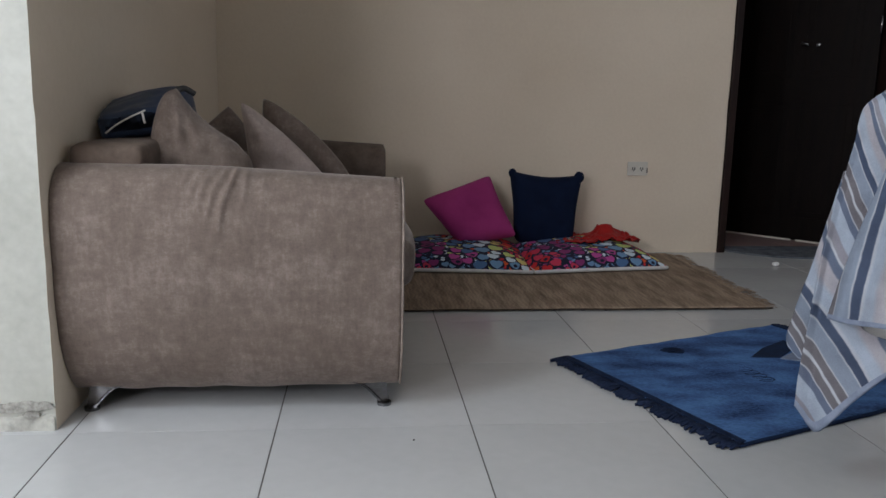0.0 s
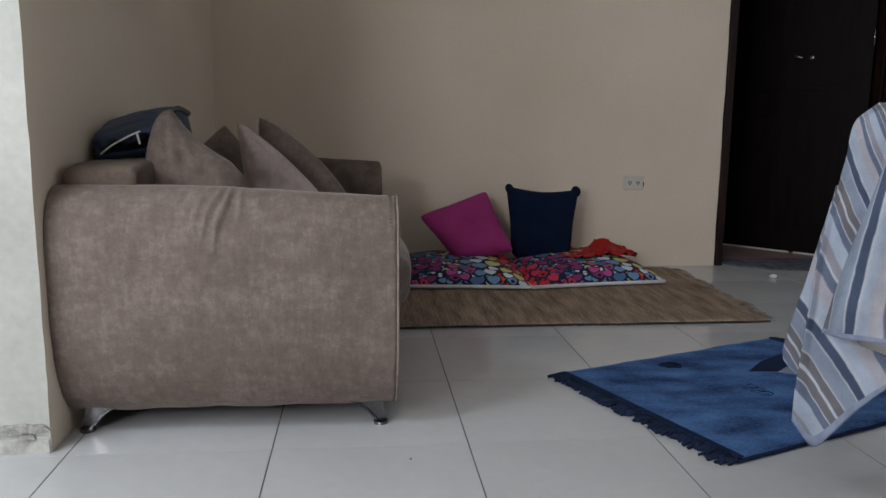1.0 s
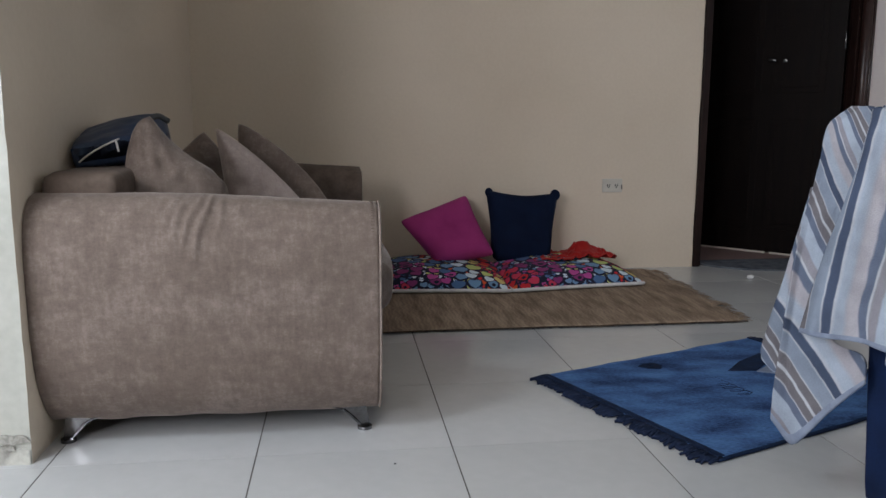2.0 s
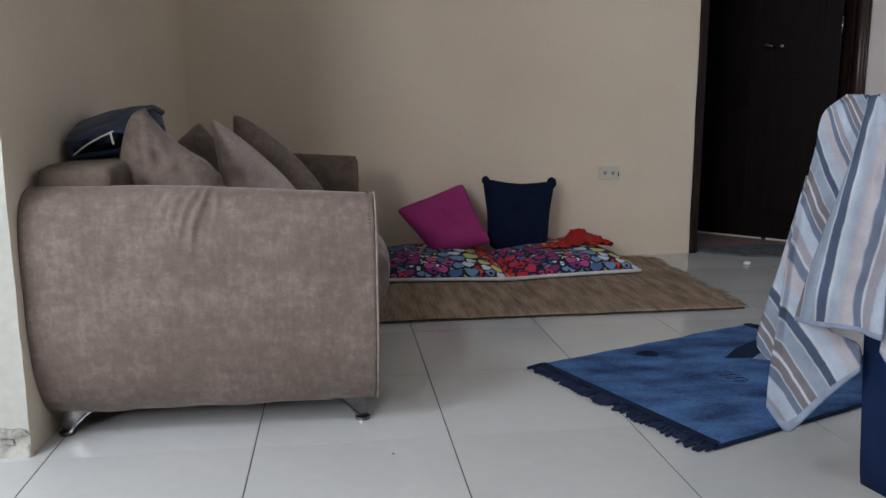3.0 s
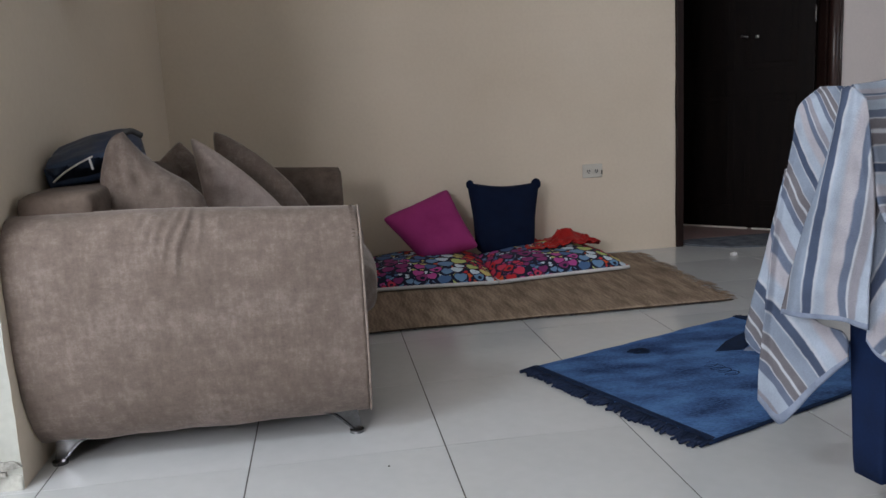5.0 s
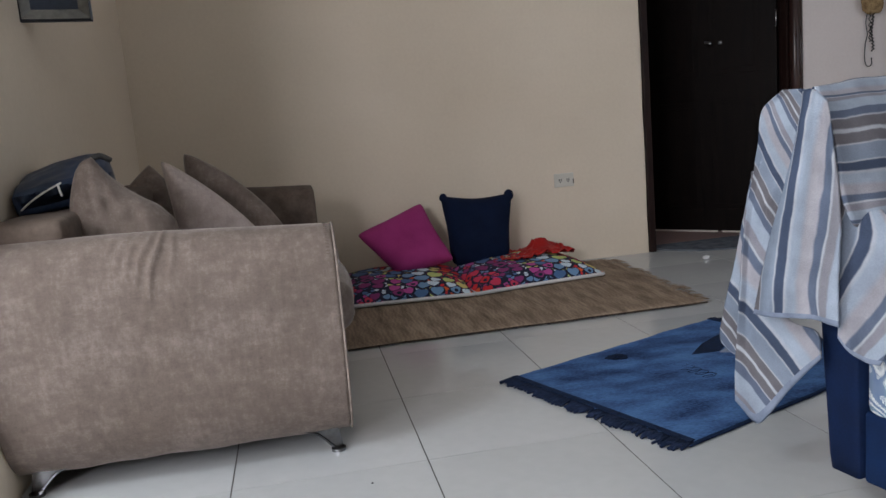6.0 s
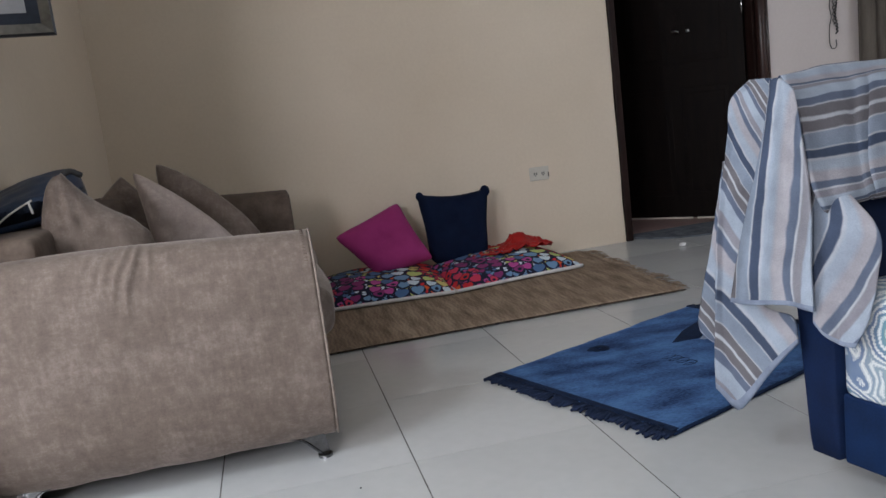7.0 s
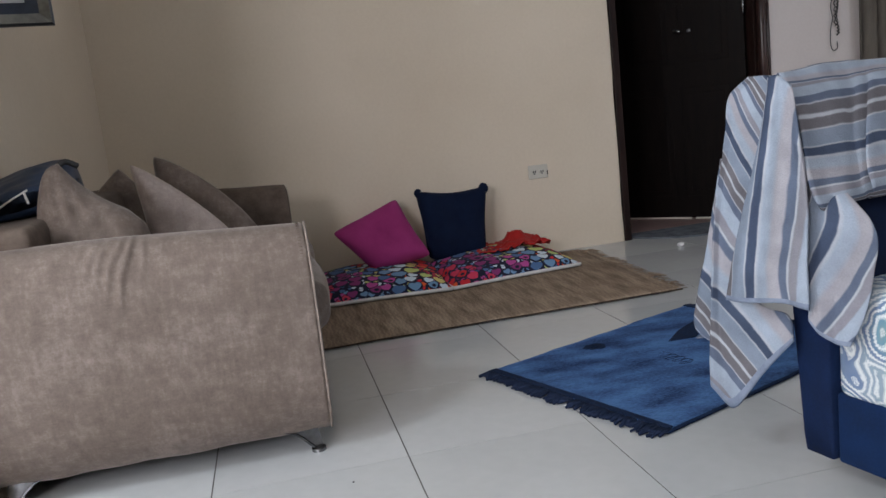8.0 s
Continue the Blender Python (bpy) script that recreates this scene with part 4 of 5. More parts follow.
def floor_cushion(x, y, w, d, seed, yaw, label):
    c = thing("floor_cushion", label, "cushion", FLOORC, at=pose(x, y, 0.014, 0, 0, yaw))
    n = 26
    bm = bmesh.new()
    uv = bm.loops.layers.uv.new("UVMap")
    g = []
    for i in range(n + 1):
        col = []
        for j in range(n + 1):
            u, v = 2 * i / n - 1, 2 * j / n - 1
            full = max(0.0, (1 - abs(u) ** 3.2) * (1 - abs(v) ** 3.2)) ** 0.55
            px = u * w / 2 * (1 - 0.03 * (1 - v * v) * abs(u) ** 3)
            py = v * d / 2 * (1 - 0.03 * (1 - u * u) * abs(v) ** 3)
            z = 0.022 + full * (0.092 + 0.012 * v) + 0.012 * full * (wobble((px, py, 0), 6, seed) + 0.4 * wobble((px, py, 0), 16, seed))
            col.append(bm.verts.new((px, py, z)))
        g.append(col)
    for i in range(n):
        for j in range(n):
            f = bm.faces.new((g[i][j], g[i + 1][j], g[i + 1][j + 1], g[i][j + 1]))
            for lp, (a, b2) in zip(f.loops, ((i, j), (i + 1, j), (i + 1, j + 1), (i, j + 1))):
                drop = max(0.0, 0.112 - g[a][b2].co.z)
                u, v = 2 * a / n - 1, 2 * b2 / n - 1
                tot = u ** 4 + v ** 4 + 1e-6
                lp[uv].uv = (a / n * w + math.copysign(drop * u ** 4 / tot, u), b2 / n * d + math.copysign(drop * v ** 4 / tot, v))
    part("cover", bm, HEARTS, c, "navy cotton printed with many-coloured hearts")
    bm = bmesh.new()
    low, up = [], []
    ring = [(i, 0) for i in range(n)] + [(n, j) for j in range(n)] + [(i, n) for i in range(n, 0, -1)] + [(0, j) for j in range(n, 0, -1)]
    m = 4 * n
    prev = []
    for lift, grow in ((0.001, -0.03), (0.004, -0.002), (0.014, 0.006), (0.0235, 0.0)):
        row = []
        for (i, j) in ring:
            u, v = 2 * i / n - 1, 2 * j / n - 1
            px = u * w / 2 * (1 - 0.03 * (1 - v * v) * abs(u) ** 3)
            py = v * d / 2 * (1 - 0.03 * (1 - u * u) * abs(v) ** 3)
            r = Vector((px, py, 0)).normalized()
            row.append(bm.verts.new((px + r.x * grow, py + r.y * grow, lift)))
        if prev:
            for k in range(m):
                bm.faces.new((prev[k], prev[(k + 1) % m], row[(k + 1) % m], row[k]))
        else:
            bm.faces.new(row[::-1])
        prev = row
    part("underside", bm, WHITE_CLOTH, c, "plain white cloth underside")
    return c


floor_cushion(0.205, 2.089, 0.725, 0.60, 1.0, -4.9, "low floor cushion printed with hearts beside the sofa")
floor_cushion(0.862, 2.080, 0.712, 0.54, 4.0, 8.6, "low floor cushion printed with hearts under a red cloth")

slumped_cushion([(-0.090, -0.035), (0.226, 0.010), (0.104, 0.384), (-0.274, 0.224)], (0.0, -0.014, -0.008, -0.004), 0.13, PINK,
                pose(0.300, 2.085, 0.140, -36, 0, 0), 12.0, "plain magenta cotton cushion tilted against the wall", ear=0.06, wrinkle=0.004, group="cushions by the wall")
slumped_cushion([(-0.180, 0), (0.178, 0.0), (0.236, 0.404), (-0.210, 0.424)], (0.01, -0.030, -0.050, -0.030), 0.15, NAVY_KNIT,
                pose(0.685, 2.190, 0.088, -13, 0, -4), 15.0, "plain navy cotton cushion with rounded ears", ear=0.15, bend=1.0, corner=3, knob=0.0215, wrinkle=0.006, group="cushions by the wall")

# ---- crumpled red cloth ----
bm = bmesh.new()
n = 34
g = []
for i in range(n + 1):
    col = []
    for j in range(n + 1):
        u, v = i / n, j / n
        x = 0.72 + 0.46 * u + 0.02 * wobble((u, v, 0), 4, 2)
        y = 2.02 + 0.24 * v + 0.06 * u + 0.03 * wobble((u, v, 3), 4, 2)
        bulk = math.exp(-((u - 0.66) / 0.17) ** 2 - ((v - 0.6) / 0.35) ** 2)
        z = 0.122 + 0.060 * bulk + 0.045 * abs(wobble((u * 2.2, v, 0), 5, 9)) * (0.4 + u) + 0.006 * wobble((u, v, 0), 12, 5) - 0.012 * max(0, u - 0.85) * 6
        col.append(bm.verts.new((x, y, z)))
    g.append(col)
for i in range(n):
    for j in range(n):
        bm.faces.new((g[i][j], g[i + 1][j], g[i + 1][j + 1], g[i][j + 1]))
thicken(solid("cloth", bm, RED, "crumpled red cloth lying on a floor cushion", "cloth"), 0.004)

# ---- blue fringed rug ----
RA, RB, RC = Vector((0.372, 0.507, 0)), Vector((0.642, -0.178, 0)), Vector((1.294, 0.872, 0))
du, dv = RC - RA, RB - RA
rug = thing("fringed_rug", "blue plush rug with dark navy fringe on the tiles", "rug")
bm = bmesh.new()
n = 46
g = []
for i in range(n + 1):
    col = []
    for j in range(n + 1):
        u, v = i / n, j / n
        p = RA + du * u + dv * v
        p += (du.normalized() * wobble((u, v, 0), 4) * 0.006 * (i in (0, n))) + dv.normalized() * wobble((u * 3, v, 5), 3) * 0.006 * (j in (0, n))
        p.z = 0.009 + 0.0025 * wobble((p.x, p.y, 0), 5) + 0.0012 * wobble((p.x, p.y, 0), 20)
        col.append(bm.verts.new(p))
    g.append(col)
for i in range(n):
    for j in range(n):
        bm.faces.new((g[i][j], g[i][j + 1], g[i + 1][j + 1], g[i + 1][j]))
thicken(part("plush_field", bm, PLUSH, rug), 0.009)
for v in (0, 1):
    line = [RA + du * (k / 24) + dv * v + Vector((0, 0, 0.007)) + dv.normalized() * 0.006 * wobble((3 * k / 24, v, 5), 3) for k in range(25)]
    part("binding", tube(line, 0.006, 6), RUG_EDGE, rug, "dark bound edge")
for end, sgn in ((0, -1), (1, 1)):
    bm = bmesh.new()
    for k in range(125):
        f = (k + rng.uniform(-0.4, 0.4)) / 124
        p = RA + du * end + dv * f
        if rng.random() < 0.12 + 0.5 * max(0.0, wobble((f, end, 0), 14)):
            continue
        ln = rng.uniform(0.024, 0.05) + 0.03 * max(0.0, wobble((f, end, 2), 9))
        way = (du.normalized() * sgn + dv.normalized() * rng.uniform(-0.45, 0.35)).normalized()
        tube([p + Vector((0, 0, 0.011)) - way * 0.012, p + way * ln * 0.5 + Vector((0, 0, 0.009)), p + way * ln + Vector((0, 0, 0.005))], rng.uniform(0.0045, 0.008), 5, bm, 0.7)
    part("fringe", bm, FRINGE, rug, "dark navy tassels")


def pile_patch(name, points, material, label, lift=0.0155):
    bm = bmesh.new()
    top = [bm.verts.new((x, y, lift)) for x, y in points]
    bm.faces.new(top)
    r = bmesh.ops.extrude_face_region(bm, geom=bm.faces[:])
    for e in r["geom"]:
        if isinstance(e, bmesh.types.BMVert):
            e.co.z -= 0.004
    bmesh.ops.recalc_face_normals(bm, faces=bm.faces)
    return part(name, bm, material, rug, label, smooth=False)


for end in (0.0, 1.0):
    inner = du * (0.022 if end == 0 else -0.022)
    corner = [RA + du * end, RA + du * end + inner, RA + du * end + inner + dv, RA + du * end + dv]
    pile_patch("end_band", [(q.x, q.y) for q in corner], RUG_EDGE, "dark navy end band", 0.0172)
pile_patch("dark_motif", [(1.0, 0.478), (1.09, 0.575), (1.21, 0.66), (1.25, 0.60), (1.16, 0.53), (1.10, 0.475)], RUG_EDGE, "dark woven motif")
pile_patch("pale_motif", [(1.095, 0.463), (1.185, 0.535), (1.24, 0.50), (1.16, 0.43)], HEM, "pale woven motif", 0.0165)
for k in range(6):
    a = k * math.pi / 3
    px, py, r = 0.765 + 0.024 * math.cos(a), 0.563 + 0.020 * math.sin(a), 0.016 + 0.006 * (k % 2)
    pile_patch("petal", [(px + r * math.cos(q * 1.05 + a), py + 0.7 * r * math.sin(q * 1.05 + a)) for q in range(6)], RUG_EDGE, "", 0.0152)
scroll = [(0.900 + 0.05 * k / 40 + 0.030 * math.sin(k * 0.95), 0.435 - 0.185 * k / 40 + 0.016 * math.cos(k * 0.95), 0.0130) for k in range(41)]
part("scroll_motif", tube(scroll, 0.0016, 5), RUG_EDGE, rug, "dark woven scroll line")

# ---- upholstered chair with a blanket ----
CHAIR_AT = Matrix.Translation((0.800, -0.497, 0)) @ Matrix.Rotation(math.atan2(0.21, 0.978), 4, "Z")
# local x: along the back; local -y: from the back to the front
chair = thing("upholstered_chair", "navy velvet chair with a white ring-patterned seat", "chair", at=CHAIR_AT)


def chair_box(s0, s1, d0, d1, z0, z1, r):
    return box(s0, s1, -d1, -d0, z0, z1, r, 3)


bm = padded(0.0, 0.62, -0.080, 0.0, 0.055, 0.838, 0.004, 31, 20, 0.30)
for v in bm.verts:      # upright to the seat, then leaning back
    rear = max(0.0, min(1.0, 1 + v.co.y / 0.08))
    v.co.y += 0.28 * max(0.0, v.co.z - 0.42) + (0.01 + 0.06 * rear) * (min(v.co.z, 0.42) - 0.055)
part("backrest", bm, NAVY_VELVET, chair)
for s0, s1, d0, d1 in ((0.006, 0.04, 0.082, 0.62), (0.58, 0.612, 0.082, 0.62), (0.04, 0.58, 0.59, 0.622)):
    part("rail", chair_box(s0, s1, d0, d1, 0.056, 0.210, 0.008), BLUE_VELVET, chair)
bm = padded(0.004, 0.616, -0.63, -0.082, 0.198, 0.440, 0.012, 33, 20, 0.22)
part("seat", bm, PAISLEY, chair, "seat cushion covered with a white ring print")
for s, d in ((0.20, 0.036), (0.45, 0.036), (0.075, 0.20), (0.55, 0.56)):
    part("leg", tube([(s, -d, 0.066), (s, -d, 0.0)], 0.016, 12, None, 0.8), WHITE_CLOTH if d > 0.1 else NAVY_VELVET, chair, "short pale leg")


def place(rows):
    return [[CHAIR_AT @ Vector((s, -d, z)) for s, d, z in r] for r in rows]


def soft_folds(amount, fu, fv, seed):
    def ripple(u, v, p):
        k = amount * (0.25 + v) * (math.sin(fu * u * math.pi * 2 + seed + 1.5 * wobble((u, v, 0), 2, seed)) * 0.5 + wobble((u * fu, v * fv, 0), 1.3, seed))
        k += 0.007 * wobble(p, 11, seed) + 0.003 * wobble(p, 28, seed)
        return Vector((-0.75 * k, -0.55 * k, 0.2 * k))
    return ripple


def slant(p):
    """Stripe count on the corner that hangs askew: steep near the top, aslant below."""
    q = CHAIR_AT.inverted() @ p
    return (0.73 * q.z - 0.68 * q.y + 4.45 * max(0.0, q.z - 0.45) * (0.12 - q.y)) / 0.283 + 0.934


bm = bmesh.new()
# rear fall, seen past the end of the back
sheet(place([[(-0.030, -0.171, 0.698), (-0.030, -0.160, 0.698), (-0.030, -0.139, 0.698), (-0.030, -0.118, 0.698)],
             [(-0.030, -0.205, 0.573), (-0.030, -0.191, 0.574), (-0.030, -0.174, 0.575), (-0.030, -0.152, 0.577)],
             [(-0.030, -0.244, 0.441), (-0.030, -0.226, 0.444), (-0.030, -0.212, 0.445), (-0.030, -0.183, 0.449)],
             [(-0.030, -0.282, 0.319), (-0.030, -0.260, 0.319), (-0.030, -0.234, 0.315), (-0.030, -0.198, 0.322)],
             [(-0.030, -0.280, 0.282), (-0.030, -0.261, 0.269), (-0.030, -0.240, 0.260), (-0.030, -0.202, 0.268)]]), 6, 14,
      soft_folds(0.006, 1.2, 1.0, 7.0), lambda u, v, p: (slant(p) + 0.1, v), 1, bm)
# folded corner that hangs from the end of the back
sheet(place([[(-0.035, -0.080, 0.869), (-0.023, -0.060, 0.869), (-0.011, -0.042, 0.867), (0.001, -0.035, 0.864)],
             [(-0.040, -0.127, 0.832), (-0.028, -0.094, 0.834), (-0.016, -0.062, 0.822), (-0.004, -0.042, 0.815)],
             [(-0.045, -0.136, 0.755), (-0.033, -0.111, 0.760), (-0.021, -0.083, 0.743), (-0.009, -0.051, 0.748)],
             [(-0.060, -0.165, 0.581), (-0.048, -0.149, 0.588), (-0.036, -0.120, 0.580), (-0.024, -0.085, 0.580)],
             [(-0.070, -0.174, 0.424), (-0.058, -0.162, 0.423), (-0.046, -0.131, 0.409), (-0.034, -0.085, 0.396)],
             [(-0.070, -0.189, 0.284), (-0.058, -0.154, 0.289), (-0.046, -0.094, 0.333), (-0.034, 0.000, 0.367)],
             [(-0.070, -0.193, 0.169), (-0.058, -0.138, 0.127), (-0.046, -0.059, 0.229), (-0.034, 0.014, 0.314)]]), 12, 14,
      soft_folds(0.010, 1.8, 1.2, 2.0), lambda u, v, p: (slant(p), v), 2, bm)
# side fall over the end of the back
sheet(place([[(-0.020, -0.034, 0.861), (-0.020, -0.016, 0.866), (-0.020, 0.002, 0.857), (-0.020, 0.022, 0.841)],
             [(-0.055, -0.030, 0.746), (-0.055, -0.006, 0.749), (-0.055, 0.033, 0.748), (-0.055, 0.069, 0.747)],
             [(-0.075, -0.068, 0.589), (-0.075, -0.022, 0.592), (-0.075, 0.035, 0.596), (-0.075, 0.100, 0.607)],
             [(-0.088, -0.095, 0.471), (-0.088, -0.034, 0.479), (-0.088, 0.032, 0.483), (-0.088, 0.104, 0.496)],
             [(-0.096, -0.109, 0.396), (-0.096, -0.041, 0.400), (-0.096, 0.045, 0.414), (-0.096, 0.110, 0.411)]]), 14, 14,
      soft_folds(0.010, 2.6, 0.8, 5.0), lambda u, v, p: ((0.483 - 0.25 * max(0.0, v - 0.15)) * (1 - u) + (0.69 + 0.41 * v ** 0.55) * u, v), 2, bm)
# top and front fall along the back, rolled under at its foot
sheet(place([[(0.030, -0.125, 0.70), (0.16, -0.125, 0.70), (0.28, -0.125, 0.70), (0.39, -0.125, 0.70), (0.66, -0.125, 0.70)],
             [(0.034, -0.070, 0.858), (0.168, -0.074, 0.869), (0.281, -0.074, 0.868), (0.389, -0.074, 0.866), (0.66, -0.074, 0.864)],
             [(0.025, -0.039, 0.850), (0.157, -0.039, 0.851), (0.246, -0.039, 0.853), (0.341, -0.039, 0.856), (0.66, -0.039, 0.862)],
             [(-0.007, 0.007, 0.819), (0.124, 0.005, 0.824), (0.202, 0.004, 0.829), (0.285, 0.002, 0.835), (0.66, 0.0, 0.835)],
             [(-0.036, 0.055, 0.742), (0.069, 0.055, 0.741), (0.133, 0.055, 0.743), (0.216, 0.051, 0.755), (0.66, 0.05, 0.755)],
             [(-0.060, 0.082, 0.681), (0.052, 0.084, 0.674), (0.105, 0.083, 0.676), (0.172, 0.082, 0.681), (0.66, 0.082, 0.681)],
             [(-0.063, 0.106, 0.626), (0.034, 0.107, 0.625), (0.089, 0.104, 0.632), (0.156, 0.103, 0.637), (0.66, 0.10, 0.64)],
             [(-0.040, 0.102, 0.596), (0.060, 0.100, 0.604), (0.103, 0.097, 0.607), (0.155, 0.097, 0.604), (0.66, 0.095, 0.604)],
             [(-0.020, 0.080, 0.606), (0.060, 0.078, 0.614), (0.103, 0.076, 0.617), (0.155, 0.076, 0.614), (0.66, 0.075, 0.614)]]), 12, 8,
      soft_folds(0.016, 3.8, 2.8, 9.0), lambda u, v, p: (0.167 + 2.46 * v, v), 0, bm)
# front corner that slips down beside the seat
sheet(place([[(-0.050, 0.078, 0.650), (-0.025, 0.088, 0.645), (-0.002, 0.094, 0.640), (0.020, 0.092, 0.640)],
             [(-0.057, 0.078, 0.545), (-0.038, 0.118, 0.550), (-0.017, 0.156, 0.552), (0.002, 0.182, 0.562)],
             [(-0.064, 0.083, 0.475), (-0.049, 0.110, 0.468), (-0.028, 0.149, 0.463), (-0.008, 0.186, 0.478)],
             [(-0.075, 0.091, 0.420), (-0.064, 0.112, 0.406), (-0.045, 0.145, 0.394), (-0.027, 0.178, 0.396)],
             [(-0.078, 0.094, 0.383), (-0.068, 0.113, 0.356), (-0.055, 0.136, 0.340), (-0.043, 0.159, 0.337)]]), 10, 12,
      soft_folds(0.009, 1.5, 1.0, 12.0), lambda u, v, p: (0.30 + 0.42 * u + 0.44 * v, v), 2, bm)
blanket = solid("blanket", bm, [STRIPES, HEM], "striped blue, grey and cream blanket draped over the chair back", "blanket")
thicken(blanket, 0.006)

# ---- wall fittings ----
outlet = thing("wall_outlet", "ivory double wall socket, slightly dirty", "socket", at=pose(1.264, WY, 0.481))
part("plate", box(-0.059, 0.059, -0.008, 0.001, -0.039, 0.039, 0.004), PLATE, outlet, smooth=False)
for x in (-0.024, 0.022):
    bm = tube([(x, -0.008, 0.0), (x, -0.011, 0.0)], 0.016, 18)
    face = part("socket_face", bm, PLATE, outlet, smooth=False)
    for dx in (-0.006, 0.006):
        part("slot", box(x + dx - 0.0026, x + dx + 0.0026, -0.0125, -0.0105, -0.005, 0.008), SLOT, face, smooth=False)
    part("earth_hole", box(x - 0.0032, x + 0.0032, -0.0125, -0.0105, -0.013, -0.007), SLOT, face, smooth=False)
part("scuff", box(0.052, 0.058, -0.0095, -0.0075, -0.022, 0.004, 0.001), SLOT, outlet, "dark scuff on the plate edge", smooth=False)

# Placed and turned to fit the camera's view; the bracket is added to hold it
picture = thing("framed_picture", "small silver-framed dark picture on an added wall bracket", "picture", at=pose(-0.946, 0.850, 1.453, 0, 0, 17))
PW, PH = 0.215, 0.35     # width and height
bm = bmesh.new()


def moulding(w, h, t, d0, d1):
    """A mitred frame round w by h, t wide, sloping from d0 at the rim to d1 inside."""
    bm = bmesh.new()
    rings = []
    for a, b2, d in ((w / 2, h / 2, 0.0), (w / 2, h / 2, d0), (w / 2 - t, h / 2 - t, d1), (w / 2 - t, h / 2 - t, 0.0)):
        rings.append([bm.verts.new((sx * a, -d, sz * b2)) for sx, sz in ((-1, -1), (1, -1), (1, 1), (-1, 1))])
    for p, q in zip(rings, rings[1:]):
        for k in range(4):
            bm.faces.new((p[k], p[(k + 1) % 4], q[(k + 1) % 4], q[k]))
    bmesh.ops.recalc_face_normals(bm, faces=bm.faces)
    return bm


part("outer_frame", moulding(PW, PH, 0.008, 0.016, 0.020), FRAME_BLACK, picture, smooth=False)
part("inner_frame", moulding(PW - 0.017, PH - 0.017, 0.030, 0.019, 0.008), FRAME_SILVER, picture, smooth=False)
part("print", box(-PW / 2 + 0.036, PW / 2 - 0.036, -0.006, 0.0, -PH / 2 + 0.036, PH / 2 - 0.036), PRINT, picture, "dark blue print", smooth=False)
part("white_panel", box(-PW / 2 + 0.045, PW / 2 - 0.075, -0.009, -0.0065, -PH / 2 + 0.072, PH / 2 - 0.06, 0.001), MOUNT, picture, "white panel on the print", smooth=False)

part("added_bracket", box(-0.100, 0.02, 0.001, 0.02, -0.05, 0.05, 0.003), FRAME_BLACK, picture, smooth=False)
part("backing", box(-PW / 2 + 0.002, PW / 2 - 0.002, 0.0, 0.006, -PH / 2 + 0.002, PH / 2 - 0.002), FRAME_BLACK, picture, smooth=False)

cord = thing("hanging_cord", "black crinkled cords hanging from a mottled tan bundle on the wall", "cord")
bm = padded(3.195, 3.300, WY - 0.085, WY + 0.001, 1.300, 1.480, 0.010, 61, 14, 0.8)
for v in bm.verts:
    v.co.x += 0.012 * wobble(v.co, 16, 4)
    v.co.z += 0.012 * wobble(v.co, 22, 9)
part("bundle", bm, TAN_WEAVE, cord, "mottled tan woven bundle")
coil = [(3.266 + 0.007 * math.sin(k * 1.9) + 0.006 * math.sin(k * 0.23), WY - 0.014 - 0.004 * math.cos(k * 1.9), 1.320 - k * 0.0062) for k in range(40)]
part("coil", tube(coil, 0.0050, 5), CORD, cord, "thick crinkled black cord")
strand = [(3.252 + 0.006 * math.sin(k * 1.3 + 2), WY - 0.010, 1.320 - k * 0.0075) for k in range(26)]
part("strand", tube(strand, 0.0030, 5), CORD, cord)
loop = spline([(3.240, WY - 0.010, 1.32), (3.226, WY - 0.010, 1.25), (3.234, WY - 0.012, 1.18), (3.222, WY - 0.010, 1.12), (3.216, WY - 0.012, 1.04), (3.226, WY - 0.012, 0.998), (3.246, WY - 0.012, 0.988), (3.264, WY - 0.012, 1.004), (3.262, WY - 0.012, 1.04)], 8)
part("lead", tube(loop, 0.0028, 5), CORD, cord)

# ---- curtain ----
bm = bmesh.new()
g = []
for i in range(161):
    u = i / 160
    x = 3.395 + 1.25 * u
    fold = 0.030 * math.sin(u * 62 + 1.2 * math.sin(u * 17)) + 0.010 * math.sin(u * 141)
    g.append([bm.verts.new((x + 0.006 * wobble((u, z, 0), 5), 2.375 + fold * (0.7 + 0.3 * (2.5 - z) / 2.5), z)) for z in (0.03, 0.5, 1.0, 1.5, 2.0, 2.5)])
for a, c in zip(g, g[1:]):
    for k in range(5):
        bm.faces.new((a[k], c[k], c[k + 1], a[k + 1]))
curtain = thing("curtain", "grey brown curtain hanging in deep folds", "curtain")
thicken(part("drape", bm, CURTAIN, curtain), 0.003)
part("rod", tube([(3.33, 2.375, 2.52), (4.72, 2.375, 2.52)], 0.014, 12), FRAME_BLACK, curtain, "dark curtain rod")
for x in (3.40, 4.66):
    part("bracket", box(x - 0.010, x + 0.010, 2.375, WY + 0.001, 2.51, 2.53, 0.003), FRAME_BLACK, curtain)

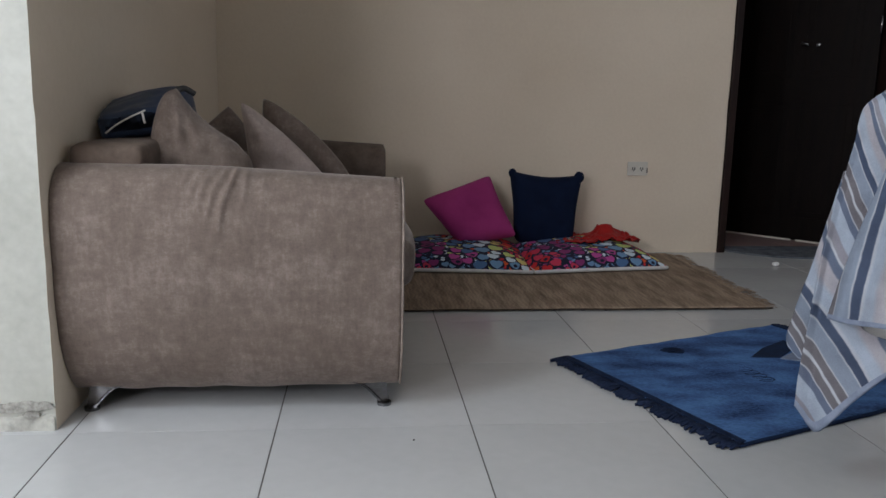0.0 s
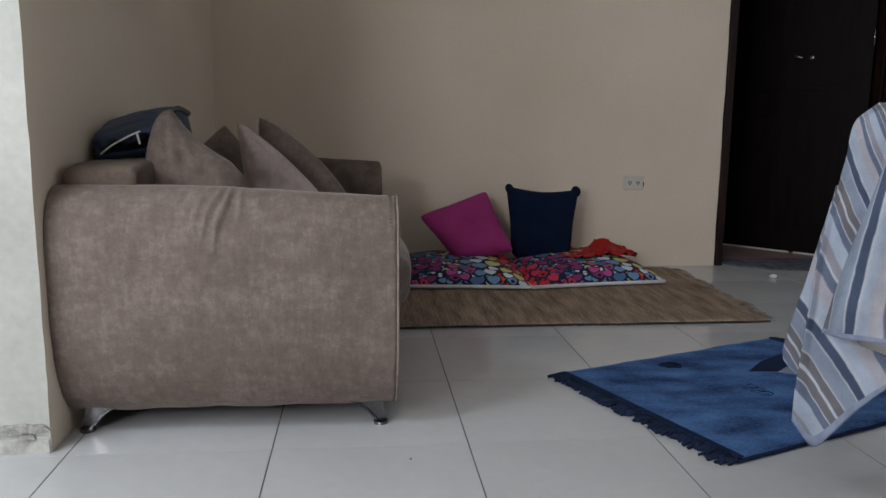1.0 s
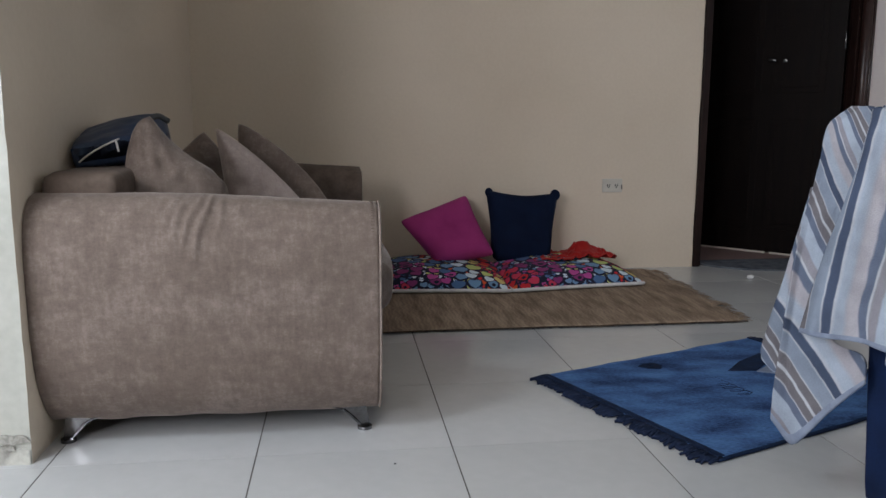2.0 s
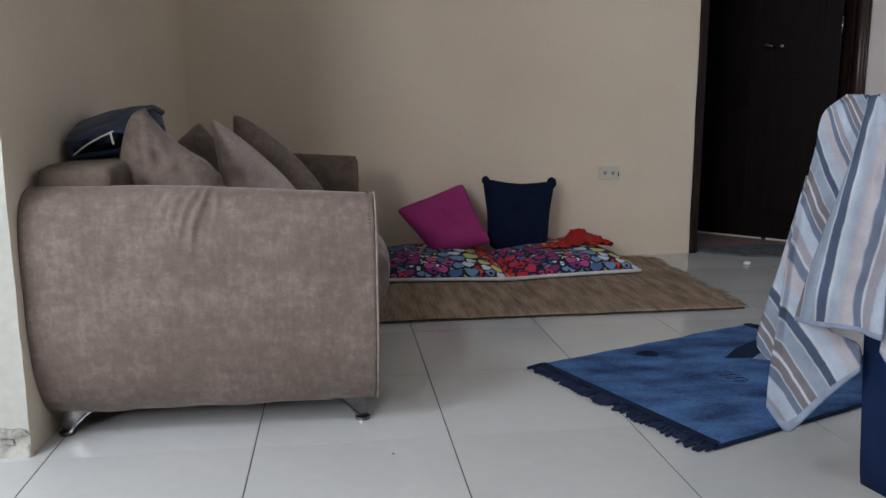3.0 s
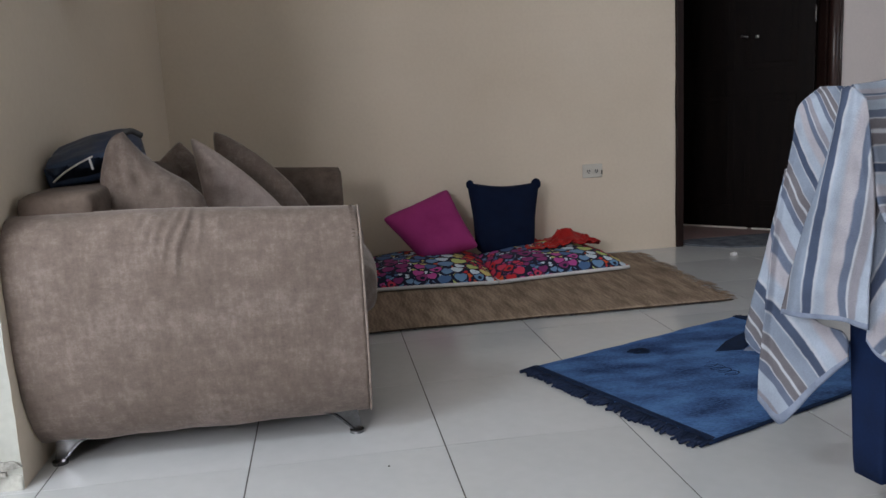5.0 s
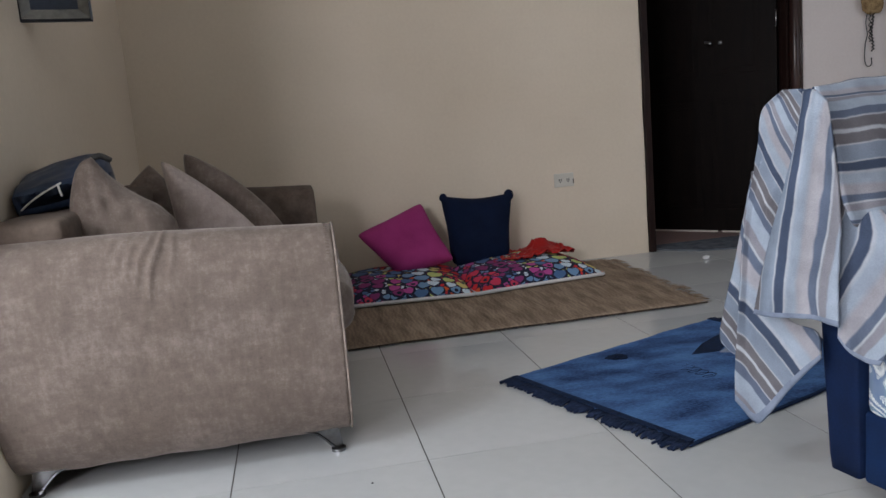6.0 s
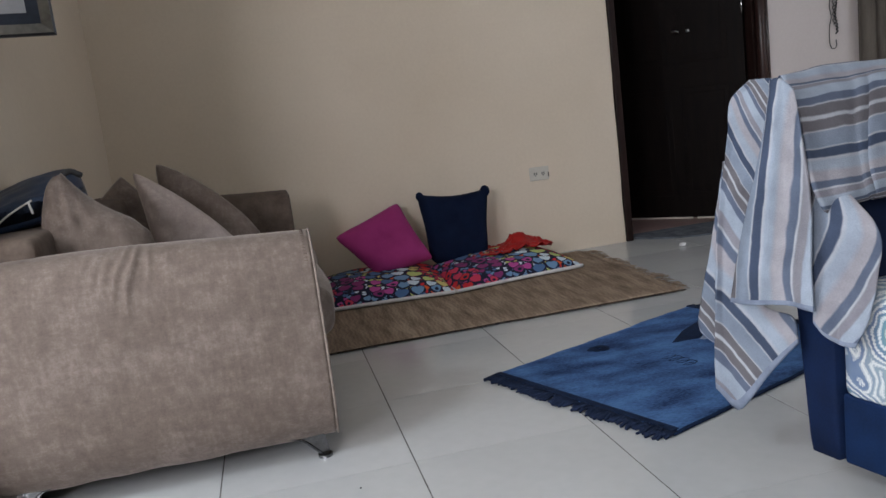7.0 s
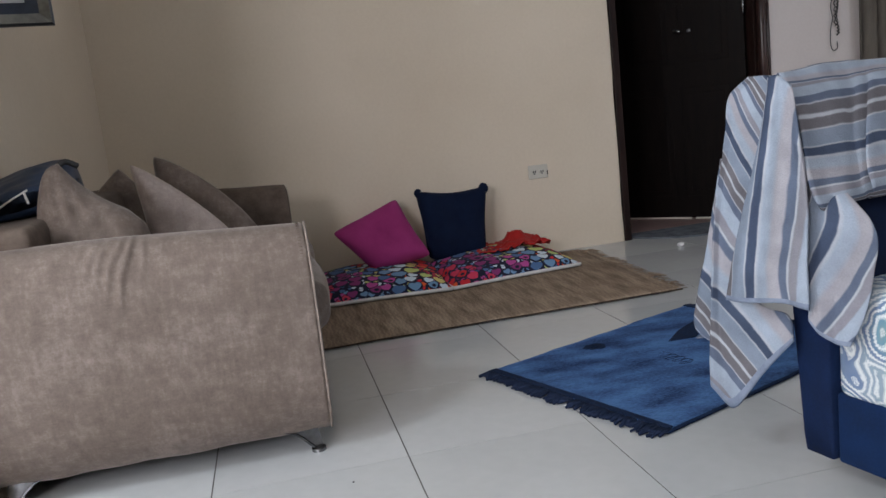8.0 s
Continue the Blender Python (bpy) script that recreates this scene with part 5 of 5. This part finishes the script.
# ---- doormat and scrap of paper ----
bm = bmesh.new()
rim = []
for k in range(49):
    a = math.pi * k / 48
    rim.append((2.26 + 0.44 * math.cos(a), 2.590 - 0.36 * math.sin(a)))
top = [bm.verts.new((x, y, 0.010)) for x, y in rim]
f = bm.faces.new(top[::-1])
r = bmesh.ops.inset_region(bm, faces=[f], thickness=0.02)
ext = bmesh.ops.extrude_face_region(bm, geom=bm.faces[:])
for e in ext["geom"]:
    if isinstance(e, bmesh.types.BMVert):
        e.co.z = 0.0008
bmesh.ops.recalc_face_normals(bm, faces=bm.faces)
solid("doormat", bm, MAT, "worn blue grey half-round doormat in the doorway", "doormat", smooth=False)

bm = bmesh.new()
bmesh.ops.create_icosphere(bm, subdivisions=3, radius=1)
for v in bm.verts:
    k = 1 + 0.35 * wobble(v.co, 2.2, 4)
    v.co = Vector((v.co.x * 0.019 * k, v.co.y * 0.015 * k, max(-0.0102, v.co.z * 0.011 * k)))
solid("paper_scrap", bm, PAPER, "small crumpled white paper scrap on the floor", "paper", smooth=False, at=pose(1.925, 2.045, 0.0105))

structure("hall_floor", box(1.30, 3.70, WY + 0.165, YH, -0.001, 0.005), HALL, "dull reddish brown hall floor")

bm = bmesh.new()
bmesh.ops.create_icosphere(bm, subdivisions=2, radius=1)
for v in bm.verts:
    k = 1 + 0.4 * wobble(v.co, 2.0, 7)
    v.co = Vector((v.co.x * 0.0028 * k, v.co.y * 0.0026 * k, max(-0.002, v.co.z * 0.0018 * k)))
solid("crumb", bm, SLOT, "tiny dark crumb lying on a floor tile", "crumb", at=pose(-0.155, -0.088, 0.002))

# ---- floor tiles ----
def tile_mesh():
    bm = box(-0.2482, 0.2482, -0.2493, 0.2493, -0.010, 0.0)
    me = finish(bm, "tile", TILE, False)
    return me


TILE_MESH = tile_mesh()
for i in range(-7, 10):
    for j in range(-9, 10):
        x, y = 0.25 + 0.5 * i, 0.25 + 0.5 * j
        if y < WY + 0.2 or 1.1 < x < 3.9:
            o = new("tile", TILE_MESH)
            o.parent = floor
            o.location = (x, y, 0.0)
